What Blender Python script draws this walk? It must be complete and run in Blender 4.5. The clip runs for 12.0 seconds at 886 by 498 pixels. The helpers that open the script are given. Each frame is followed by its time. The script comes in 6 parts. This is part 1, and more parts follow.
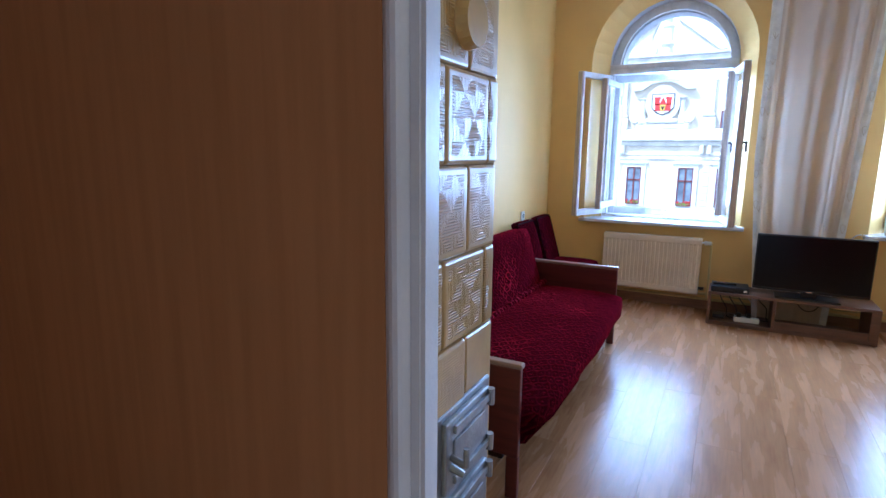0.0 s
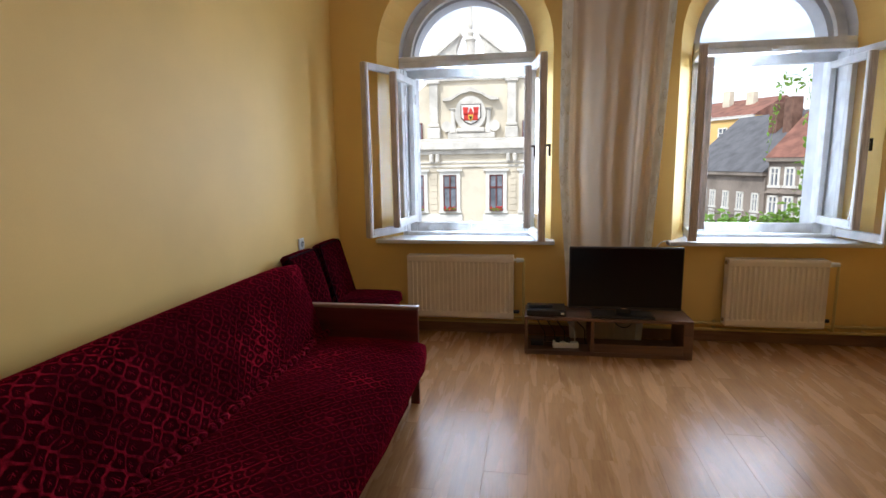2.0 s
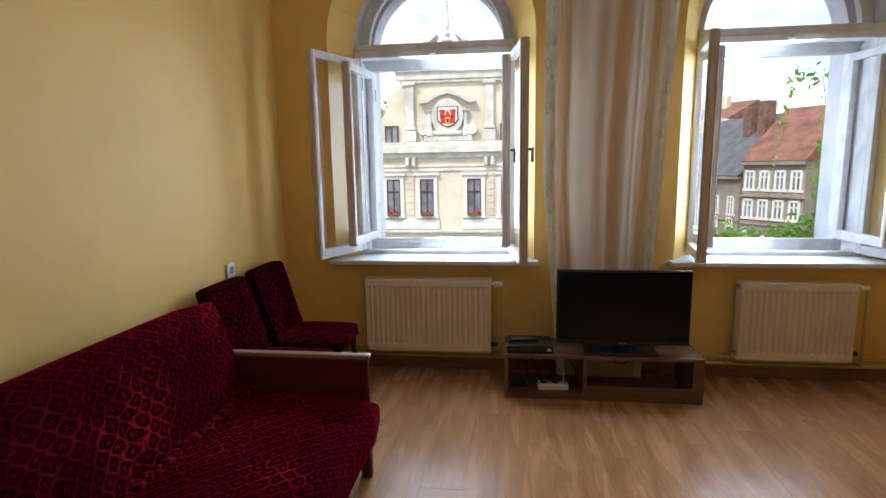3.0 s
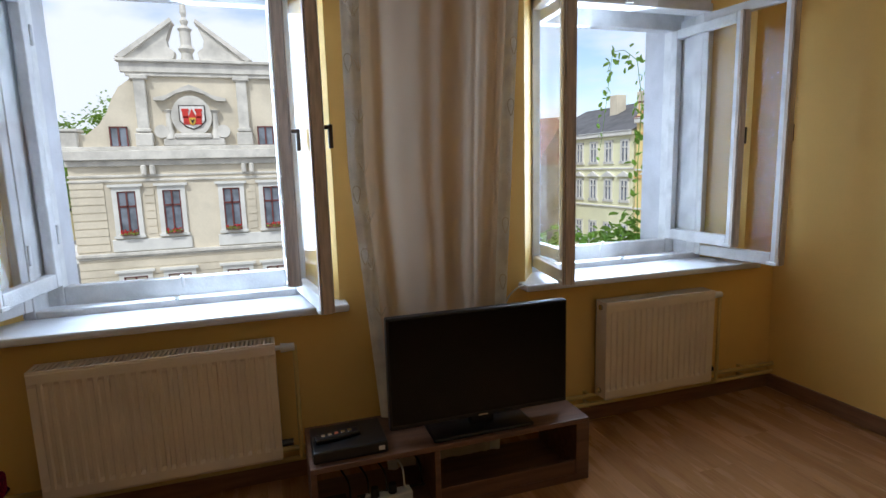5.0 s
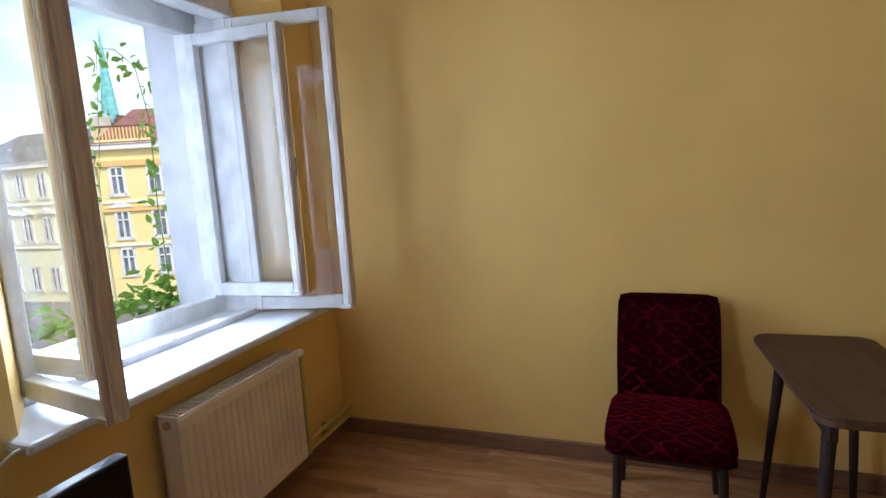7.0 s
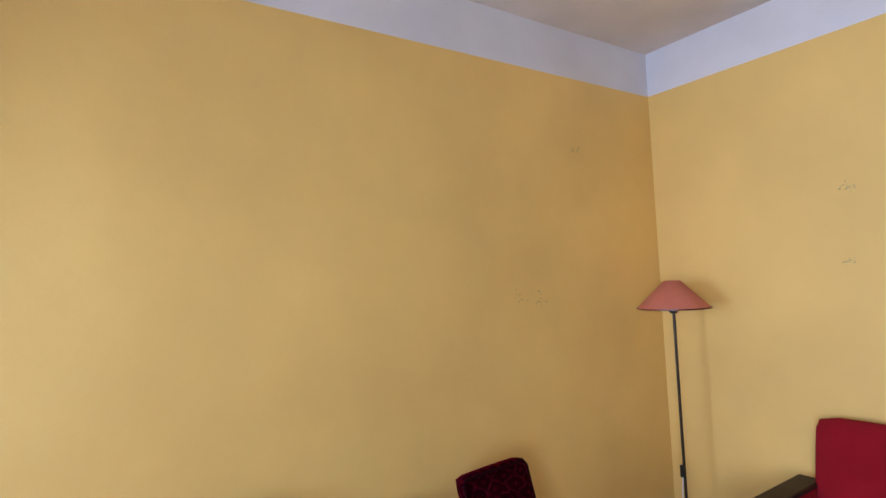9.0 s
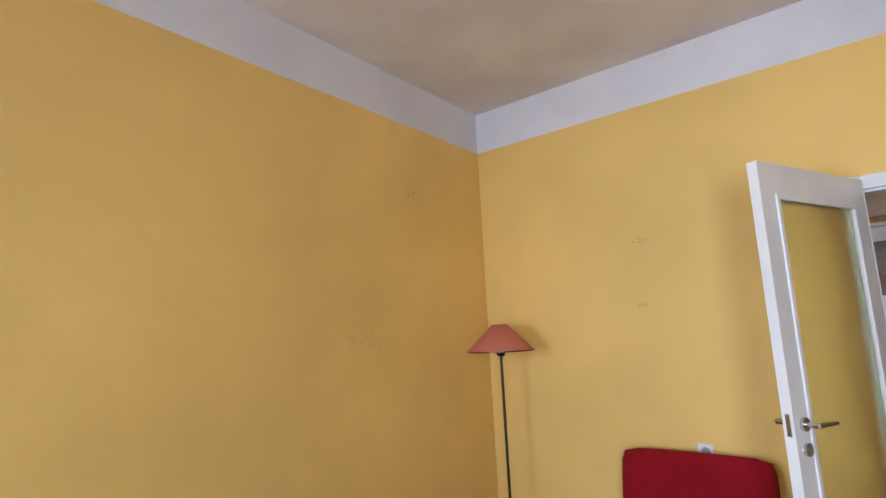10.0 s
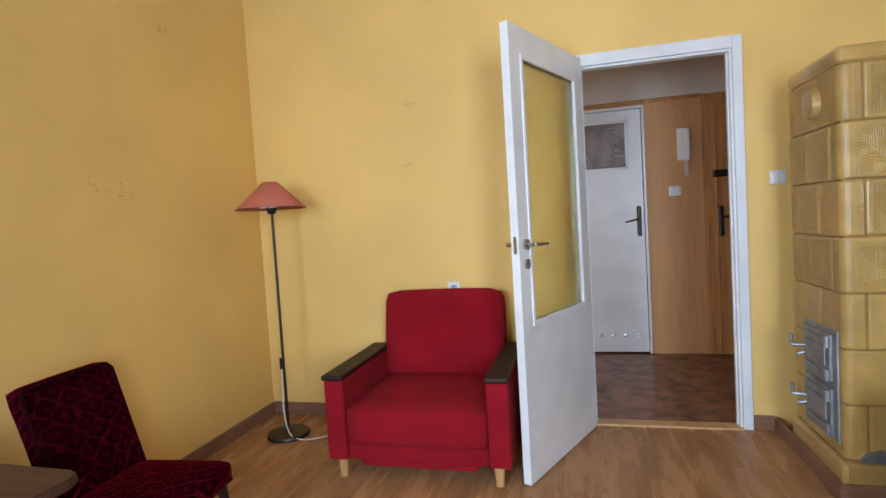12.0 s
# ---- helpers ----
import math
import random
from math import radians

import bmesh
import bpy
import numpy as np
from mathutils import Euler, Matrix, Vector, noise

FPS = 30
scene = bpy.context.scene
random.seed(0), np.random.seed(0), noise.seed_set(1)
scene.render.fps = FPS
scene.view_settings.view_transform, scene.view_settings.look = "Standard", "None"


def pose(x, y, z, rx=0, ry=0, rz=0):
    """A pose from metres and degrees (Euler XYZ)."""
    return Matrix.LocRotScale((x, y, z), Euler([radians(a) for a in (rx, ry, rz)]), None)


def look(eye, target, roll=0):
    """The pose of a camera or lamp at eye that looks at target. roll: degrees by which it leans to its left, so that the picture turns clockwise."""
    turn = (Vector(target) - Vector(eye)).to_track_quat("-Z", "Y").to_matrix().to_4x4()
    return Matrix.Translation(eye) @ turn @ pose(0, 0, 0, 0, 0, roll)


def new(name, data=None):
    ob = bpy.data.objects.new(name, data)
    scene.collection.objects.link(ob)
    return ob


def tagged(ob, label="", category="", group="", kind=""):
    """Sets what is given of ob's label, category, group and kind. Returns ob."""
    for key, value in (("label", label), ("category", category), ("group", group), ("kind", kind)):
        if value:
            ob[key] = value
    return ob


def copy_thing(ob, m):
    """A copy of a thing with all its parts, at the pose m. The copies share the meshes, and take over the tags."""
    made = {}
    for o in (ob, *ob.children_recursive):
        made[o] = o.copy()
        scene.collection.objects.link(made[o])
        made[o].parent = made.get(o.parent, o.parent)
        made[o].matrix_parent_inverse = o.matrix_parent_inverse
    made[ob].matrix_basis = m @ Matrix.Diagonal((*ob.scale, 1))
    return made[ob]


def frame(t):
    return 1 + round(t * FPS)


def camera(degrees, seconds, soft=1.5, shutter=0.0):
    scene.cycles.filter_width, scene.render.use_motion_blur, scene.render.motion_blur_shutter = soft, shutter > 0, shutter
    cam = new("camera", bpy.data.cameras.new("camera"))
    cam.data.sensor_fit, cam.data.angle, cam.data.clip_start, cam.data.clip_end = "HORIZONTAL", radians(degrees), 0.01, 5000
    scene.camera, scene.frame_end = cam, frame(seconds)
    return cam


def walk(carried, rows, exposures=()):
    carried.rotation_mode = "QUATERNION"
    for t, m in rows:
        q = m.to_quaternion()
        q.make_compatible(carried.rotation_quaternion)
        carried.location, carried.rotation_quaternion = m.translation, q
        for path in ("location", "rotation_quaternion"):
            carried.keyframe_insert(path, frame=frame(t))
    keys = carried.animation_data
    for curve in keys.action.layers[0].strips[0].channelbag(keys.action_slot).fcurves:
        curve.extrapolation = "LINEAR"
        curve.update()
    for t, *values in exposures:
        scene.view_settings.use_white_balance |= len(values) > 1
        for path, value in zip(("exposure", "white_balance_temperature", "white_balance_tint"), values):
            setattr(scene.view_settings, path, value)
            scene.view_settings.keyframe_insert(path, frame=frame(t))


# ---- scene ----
import functools

cam = camera(79.7, 12.0)

PATH = [
    (0, (1.562, -5.166, 1.364), (0.64, -3.427, 1.005), 0.5),
    (0.5, (1.543, -4.903, 1.348), (0.927, -3.033, 0.995), -0.1),
    (1, (1.502, -4.661, 1.346), (1.077, -2.737, 1.002), -0.5),
    (1.5, (1.529, -4.365, 1.334), (1.175, -2.424, 1.005), -0.7),
    (2, (1.55, -4.11, 1.351), (1.222, -2.163, 1.03), -0.9),
    (2.5, (1.544, -3.826, 1.374), (1.232, -1.876, 1.058), -1.0),
    (2.7, (1.552, -3.683, 1.376), (1.262, -1.729, 1.062), -1.0),
    (4.3, (1.434, -2.598, 1.315), (1.577, -0.624, 1.021), -0.9),
    (4.5, (1.444, -2.488, 1.308), (1.706, -0.527, 1.012), -1.1),
    (5, (1.452, -2.24, 1.302), (2.051, -0.356, 1.002), -1.6),
    (5.3, (1.48, -2.106, 1.305), (2.309, -0.31, 1.009), -2.0),
    (5.5, (1.497, -2.01, 1.31), (2.478, -0.293, 1.014), -2.2),
    (6, (1.586, -1.818, 1.335), (2.926, -0.365, 1.03), -2.4),
    (6.5, (1.648, -1.639, 1.342), (3.296, -0.544, 1.046), -3.0),
    (7, (1.736, -1.485, 1.356), (3.599, -0.814, 1.076), -3.5),
    (7.2, (1.776, -1.438, 1.354), (3.693, -0.937, 1.08), -3.7),
    (8.8, (1.897, -1.066, 1.68), (3.629, -2.066, 1.681), -3.0),
    (9, (1.9, -1.216, 1.645), (3.567, -2.317, 1.751), -2.6),
    (9.5, (1.949, -1.293, 1.602), (3.393, -2.653, 1.856), -2.5),
    (10, (1.993, -1.282, 1.534), (3.218, -2.832, 1.842), -2.8),
    (10.5, (2.027, -1.254, 1.489), (3.036, -2.956, 1.776), -3.3),
    (11, (2.042, -1.217, 1.415), (2.88, -3.022, 1.608), -3.1),
    (11.5, (2.012, -1.205, 1.352), (2.711, -3.078, 1.402), -2.7),
    (12, (1.998, -1.215, 1.265), (2.498, -3.148, 1.16), -3.5),
]
EXPOSURES = [(0.0, 1.15, 4450, 9), (0.5, 0.38, 5250, 11), (1.5, 0.40, 5950, 10), (2.5, 0.38, 6350, 9), (4.3, -0.14, 6000, 7), (5.0, -0.2, 6050, 8), (5.5, -0.12, 6350, 11),
             (6.0, 0.2, 6450, 10), (7.2, 0.26, 5850, 10), (8.8, 1.0, 5750, 14), (10.0, 0.88, 6350, 12), (11.0, 0.93, 6300, 10), (12.0, 1.08, 6050, 8)]
walk(cam, [(t, look(eye, target, roll)) for t, eye, target, roll in PATH], EXPOSURES)

# ---------------------------------------------------------------- plan (metres)
W, L, H = 4.12, 4.445, 3.13          # room: x 0..W, y -L..0, z 0..H
BAND = 2.83                          # lower edge of the white band under the ceiling
WALL = 0.62                          # street wall
WINDOWS = (1.03, 3.235)              # middle of the two windows
HALL_Y = -6.1                        # far wall of the hall
STREET = -5.2                        # level of the square outside

# ---------------------------------------------------------------- world and light
world = bpy.data.worlds.new("sky")
scene.world = world
world.use_nodes = True
wn, wl = world.node_tree.nodes, world.node_tree.links
sky = wn.new("ShaderNodeTexSky")
sky.sky_type, sky.sun_disc = "NISHITA", False
sky.sun_elevation, sky.sun_rotation = radians(48), radians(215)
wco = wn.new("ShaderNodeTexCoord")
wmap = wn.new("ShaderNodeMapping")
wmap.inputs["Scale"].default_value = (1.6, 1.6, 4.5)
wnoise = wn.new("ShaderNodeTexNoise")
wnoise.inputs["Scale"].default_value, wnoise.inputs["Detail"].default_value = 1.7, 6
wramp = wn.new("ShaderNodeValToRGB")
wramp.color_ramp.elements[0].position, wramp.color_ramp.elements[1].position = 0.36, 0.52
wramp.color_ramp.elements[0].color = (0.12, 0.12, 0.12, 1)
wmix = wn.new("ShaderNodeMixRGB")
wmix.inputs[2].default_value = (13.0, 13.3, 14.0, 1)
wl.new(wco.outputs["Generated"], wmap.inputs["Vector"])
wl.new(wmap.outputs["Vector"], wnoise.inputs["Vector"])
wl.new(wnoise.outputs["Fac"], wramp.inputs["Fac"])
wl.new(wramp.outputs["Color"], wmix.inputs[0])
wgain = wn.new("ShaderNodeVectorMath")
wgain.operation, wgain.inputs["Scale"].default_value = "SCALE", 2.3
wl.new(sky.outputs["Color"], wgain.inputs[0])
wl.new(wgain.outputs[0], wmix.inputs[1])
wl.new(wmix.outputs["Color"], wn["Background"].inputs["Color"])
wn["Background"].inputs["Strength"].default_value = 0.085

sun_data = bpy.data.lights.new("sun", "SUN")
sun_data.energy, sun_data.angle, sun_data.color = 2.7, radians(4.0), (1.0, 0.96, 0.88)
sun = new("sun", sun_data)
sun.matrix_world = look((-20, -28, 40), (0, 0, 0))

WINDOW_LIGHT = 44
for wx in WINDOWS:
    sl = bpy.data.lights.new("window_daylight", "AREA")
    sl.shape, sl.size, sl.size_y, sl.energy, sl.color = "RECTANGLE", 0.92, 1.25, WINDOW_LIGHT, (0.66, 0.80, 1.0)
    sl.spread = radians(162)
    new("window_daylight", sl).matrix_world = look((wx, 0.40, 1.50), (wx + (1.0 if wx < 2 else -1.0), 0.40 - (1.4 if wx < 2 else 1.2), 1.32))

# added fill lamp for the hall, in an invented opening at its end
kl = bpy.data.lights.new("hall_fill_lamp", "AREA")
kl.shape, kl.size, kl.size_y, kl.energy, kl.color = "RECTANGLE", 0.8, 1.9, 3.4, (1.0, 0.84, 0.66)
new("hall_fill_lamp", kl).matrix_world = look((3.15, -5.35, 1.05), (1.0, -5.25, 1.1))

# ---------------------------------------------------------------- materials
def rgb(c):
    return (c[0], c[1], c[2], 1)


def surface(name, color, rough=0.6, metal=0.0, scale=6.0, var=0.12, fine=90.0, bump=0.08, sheen=0.0, random_var=0.0, coat=0.0, second=None, stretch=(1, 1, 1), island=False, rough_var=0.0):
    """A base colour varied at two scales, with fine relief."""
    m = bpy.data.materials.new(name)
    m.use_nodes = True
    n, l = m.node_tree.nodes, m.node_tree.links
    p = n["Principled BSDF"]
    p.inputs["Roughness"].default_value, p.inputs["Metallic"].default_value = rough, metal
    p.inputs["Sheen Weight"].default_value, p.inputs["Coat Weight"].default_value = sheen, coat
    co = n.new("ShaderNodeTexCoord")
    mp = n.new("ShaderNodeMapping")
    mp.inputs["Scale"].default_value = stretch
    l.new(co.outputs["Object"], mp.inputs["Vector"])
    big, small = n.new("ShaderNodeTexNoise"), n.new("ShaderNodeTexNoise")
    big.inputs["Scale"].default_value, big.inputs["Detail"].default_value = scale, 5
    small.inputs["Scale"].default_value, small.inputs["Detail"].default_value = fine, 3
    add = n.new("ShaderNodeVectorMath")
    add.operation = "ADD"
    info = n.new("ShaderNodeObjectInfo")
    geo = n.new("ShaderNodeNewGeometry")
    rnd = geo.outputs["Random Per Island"] if island else info.outputs["Random"]
    mul = n.new("ShaderNodeMath")
    mul.operation, mul.inputs[1].default_value = "MULTIPLY", 37.0
    l.new(rnd, mul.inputs[0])
    l.new(mp.outputs["Vector"], add.inputs[0])
    l.new(mul.outputs[0], add.inputs[1])
    for t in (big, small):
        l.new(add.outputs[0], t.inputs["Vector"])
    mix = n.new("ShaderNodeMixRGB")
    dark = [c * (1 - 2.2 * var) for c in color] if second is None else second
    mix.inputs[1].default_value, mix.inputs[2].default_value = rgb(dark), rgb([min(1, c * (1 + 0.5 * var)) for c in color])
    ramp = n.new("ShaderNodeValToRGB")
    ramp.color_ramp.elements[0].position, ramp.color_ramp.elements[1].position = 0.28, 0.62
    l.new(big.outputs["Fac"], ramp.inputs["Fac"])
    l.new(ramp.outputs["Color"], mix.inputs[0])
    fmix = n.new("ShaderNodeMixRGB")
    fmix.blend_type = "MULTIPLY"
    fmix.inputs[0].default_value = min(1.0, 2.5 * var)
    l.new(mix.outputs[0], fmix.inputs[1])
    fr = n.new("ShaderNodeMapRange")
    fr.inputs["To Min"].default_value, fr.inputs["To Max"].default_value = 0.72, 1.2
    l.new(small.outputs["Fac"], fr.inputs["Value"])
    l.new(fr.outputs[0], fmix.inputs[2])
    out = fmix.outputs[0]
    if random_var:
        hsv = n.new("ShaderNodeHueSaturation")
        rr = n.new("ShaderNodeMapRange")
        rr.inputs["To Min"].default_value, rr.inputs["To Max"].default_value = 1 - random_var, 1 + random_var
        l.new(rnd, rr.inputs["Value"])
        l.new(rr.outputs[0], hsv.inputs["Value"])
        l.new(out, hsv.inputs["Color"])
        out = hsv.outputs[0]
    l.new(out, p.inputs["Base Color"])
    if rough_var:
        rv = n.new("ShaderNodeMapRange")
        rv.inputs["To Min"].default_value, rv.inputs["To Max"].default_value = rough - rough_var, rough + rough_var
        l.new(big.outputs["Fac"], rv.inputs["Value"])
        l.new(rv.outputs[0], p.inputs["Roughness"])
    if bump:
        b = n.new("ShaderNodeBump")
        b.inputs["Strength"].default_value, b.inputs["Distance"].default_value = bump, 0.01
        l.new(small.outputs["Fac"], b.inputs["Height"])
        l.new(b.outputs[0], p.inputs["Normal"])
    return m


def wood(name, light, dark, grain=(2, 30, 30), rough=0.45, random_var=0.0, bump=0.05, coat=0.0, scale=1.6, spec=0.5):
    """Wood with the grain along the axis whose stretch is smallest."""
    m = surface(name, light, rough=rough, scale=scale, var=0.1, fine=60, bump=bump, second=dark, stretch=grain, random_var=random_var, coat=coat)
    m.node_tree.nodes["Principled BSDF"].inputs["Specular IOR Level"].default_value = spec
    return m


def mathnode(m, op, a, b=None):
    """One step of arithmetic in a material; sockets or numbers."""
    k = m.node_tree.nodes.new("ShaderNodeMath")
    k.operation = op
    for i, v in enumerate((a, b)):
        if v is None:
            continue
        if isinstance(v, (int, float)):
            k.inputs[i].default_value = v
        else:
            m.node_tree.links.new(v, k.inputs[i])
    return k.outputs[0]


def velvet(name, color, pile, pitch=0.12, low=0.14, thin=0.05):
    """Figured velvet: an ogee lattice with a small leaf in each mesh, and a pile laid this way and that, its highlights
    mixed into the colour.
    """
    m = surface(name, color, rough=0.75, scale=7, var=0.22, fine=160, bump=0.25, sheen=0.0)
    n, l = m.node_tree.nodes, m.node_tree.links
    p = n["Principled BSDF"]
    p.inputs["Specular IOR Level"].default_value = 0.0
    M = functools.partial(mathnode, m)
    co = n.new("ShaderNodeTexCoord")
    warp = n.new("ShaderNodeTexNoise")
    warp.inputs["Scale"].default_value, warp.inputs["Detail"].default_value = 16, 2
    l.new(co.outputs["Object"], warp.inputs["Vector"])
    sep = n.new("ShaderNodeSeparateXYZ")
    l.new(co.outputs["Object"], sep.inputs[0])
    drift = n.new("ShaderNodeTexNoise")
    drift.inputs["Scale"].default_value, drift.inputs["Detail"].default_value = 5.5, 1
    l.new(co.outputs["Object"], drift.inputs["Vector"])
    wob = M("ADD", M("MULTIPLY", M("SUBTRACT", warp.outputs["Fac"], 0.5), 0.06), M("MULTIPLY", M("SUBTRACT", drift.outputs["Fac"], 0.5), 0.08))
    u = M("DIVIDE", M("ADD", sep.outputs["Y"], wob), pitch)
    v = M("DIVIDE", M("ADD", M("SUBTRACT", sep.outputs["Z"], sep.outputs["X"]), M("MULTIPLY", wob, -0.7)), pitch)
    wave = M("SINE", M("MULTIPLY", v, 2 * math.pi))
    sway = M("MULTIPLY", wave, 0.25)

    def off(x):
        return M("ABSOLUTE", M("SUBTRACT", M("FRACT", M("ADD", x, 0.5)), 0.5))
    line = M("MINIMUM", off(M("SUBTRACT", u, sway)), off(M("ADD", M("ADD", u, 0.5), sway)))
    mr = n.new("ShaderNodeMapRange")
    mr.interpolation_type = "SMOOTHSTEP"
    mr.inputs["From Min"].default_value, mr.inputs["From Max"].default_value = thin, thin + 0.09
    mr.inputs["To Min"].default_value, mr.inputs["To Max"].default_value = 1.0, 0.0
    l.new(line, mr.inputs["Value"])
    mid = M("MULTIPLY", M("COSINE", M("MULTIPLY", M("SUBTRACT", u, 0.25), 2 * math.pi)), M("MULTIPLY", wave, -1.0))
    rays = M("ADD", 0.35, M("MULTIPLY", M("SINE", M("MULTIPLY", M("ADD", M("ABSOLUTE", M("SUBTRACT", M("FRACT", M("MULTIPLY", u, 2.0)), 0.5)), M("MULTIPLY", v, 1.0)), 25.0)), 0.65))
    lf = n.new("ShaderNodeMapRange")
    lf.interpolation_type = "SMOOTHSTEP"
    lf.inputs["From Min"].default_value, lf.inputs["From Max"].default_value = 0.55, 0.8
    l.new(mid, lf.inputs["Value"])
    figure = M("MAXIMUM", mr.outputs[0], M("MULTIPLY", lf.outputs[0], M("MAXIMUM", rays, 0.0)))
    lay = n.new("ShaderNodeTexNoise")
    lay.inputs["Scale"].default_value, lay.inputs["Detail"].default_value = 3.4, 4
    l.new(co.outputs["Object"], lay.inputs["Vector"])
    lr = n.new("ShaderNodeMapRange")
    lr.interpolation_type = "SMOOTHSTEP"
    lr.inputs["From Min"].default_value, lr.inputs["From Max"].default_value = 0.46, 0.72
    lr.inputs["To Min"].default_value, lr.inputs["To Max"].default_value = low, 1.0
    l.new(lay.outputs["Fac"], lr.inputs["Value"])
    tuft = n.new("ShaderNodeTexNoise")
    tuft.inputs["Scale"].default_value, tuft.inputs["Detail"].default_value = 42, 4
    l.new(co.outputs["Object"], tuft.inputs["Vector"])
    fac = M("MULTIPLY", M("MULTIPLY", figure, lr.outputs[0]), M("MULTIPLY", M("SUBTRACT", tuft.outputs["Fac"], 0.28), 2.6))
    old = p.inputs["Base Color"].links[0].from_socket
    mix = n.new("ShaderNodeMixRGB")
    mix.use_clamp = True
    mix.inputs[2].default_value = rgb(pile)
    l.new(fac, mix.inputs[0])
    l.new(old, mix.inputs[1])
    l.new(mix.outputs[0], p.inputs["Base Color"])
    b2 = n.new("ShaderNodeBump")
    b2.inputs["Strength"].default_value, b2.inputs["Distance"].default_value = 0.5, 0.006
    l.new(figure, b2.inputs["Height"])
    l.new(p.inputs["Normal"].links[0].from_socket, b2.inputs["Normal"])
    l.new(b2.outputs[0], p.inputs["Normal"])
    p.inputs["Sheen Weight"].default_value, p.inputs["Sheen Roughness"].default_value = 0.28, 0.32
    p.inputs["Sheen Tint"].default_value = (0.8, 0.03, 0.06, 1)
    return m


def glazed_tile(name, color, rib, u0=0.03, half=0.098):
    """Glazed stove tile, pressed with triangles of fine ribs between u0 - half and u0 + half."""
    m = surface(name, color, rough=0.34, scale=7, var=0.10, fine=30, bump=0.05, random_var=0.07, coat=0.10)
    n, l = m.node_tree.nodes, m.node_tree.links
    p = n["Principled BSDF"]
    mth = functools.partial(mathnode, m)
    co = n.new("ShaderNodeTexCoord")
    sep = n.new("ShaderNodeSeparateXYZ")
    l.new(co.outputs["Object"], sep.inputs[0])
    info = n.new("ShaderNodeObjectInfo")
    shift = mth("MULTIPLY", mth("FLOOR", mth("MULTIPLY", info.outputs["Random"], 7.0)), 0.0575)
    u, v = mth("ADD", sep.outputs["X"], sep.outputs["Y"]), sep.outputs["Z"]
    us = mth("ADD", u, shift)
    cu, cv = mth("FLOORED_MODULO", us, 0.0575), mth("FLOORED_MODULO", v, 0.0575)
    ku, kv = mth("FLOOR", mth("DIVIDE", us, 0.0575)), mth("FLOOR", mth("DIVIDE", v, 0.0575))
    par = mth("GREATER_THAN", mth("FLOORED_MODULO", mth("ADD", ku, kv), 2.0), 0.5)
    turn = mth("GREATER_THAN", mth("FLOORED_MODULO", mth("ADD", ku, mth("MULTIPLY", kv, 2.0)), 3.0), 1.5)
    same = mth("GREATER_THAN", cu, cv)
    flip = mth("GREATER_THAN", cu, mth("SUBTRACT", 0.0575, cv))
    pick = mth("ADD", mth("MULTIPLY", same, par), mth("MULTIPLY", flip, mth("SUBTRACT", 1.0, par)))
    pick = mth("ABSOLUTE", mth("SUBTRACT", pick, turn))
    ru, rv = mth("SINE", mth("MULTIPLY", u, 820.0)), mth("SINE", mth("MULTIPLY", v, 820.0))
    rib_h = mth("ADD", mth("MULTIPLY", ru, pick), mth("MULTIPLY", rv, mth("SUBTRACT", 1.0, pick)))
    inside = mth("MULTIPLY", mth("LESS_THAN", mth("ABSOLUTE", mth("SUBTRACT", u, u0)), half), mth("LESS_THAN", mth("ABSOLUTE", v), 0.094))
    b = n.new("ShaderNodeBump")
    b.inputs["Strength"].default_value, b.inputs["Distance"].default_value = rib, 0.0018
    l.new(mth("MULTIPLY", rib_h, inside), b.inputs["Height"])
    l.new(p.inputs["Normal"].links[0].from_socket, b.inputs["Normal"])
    l.new(b.outputs[0], p.inputs["Normal"])
    return m


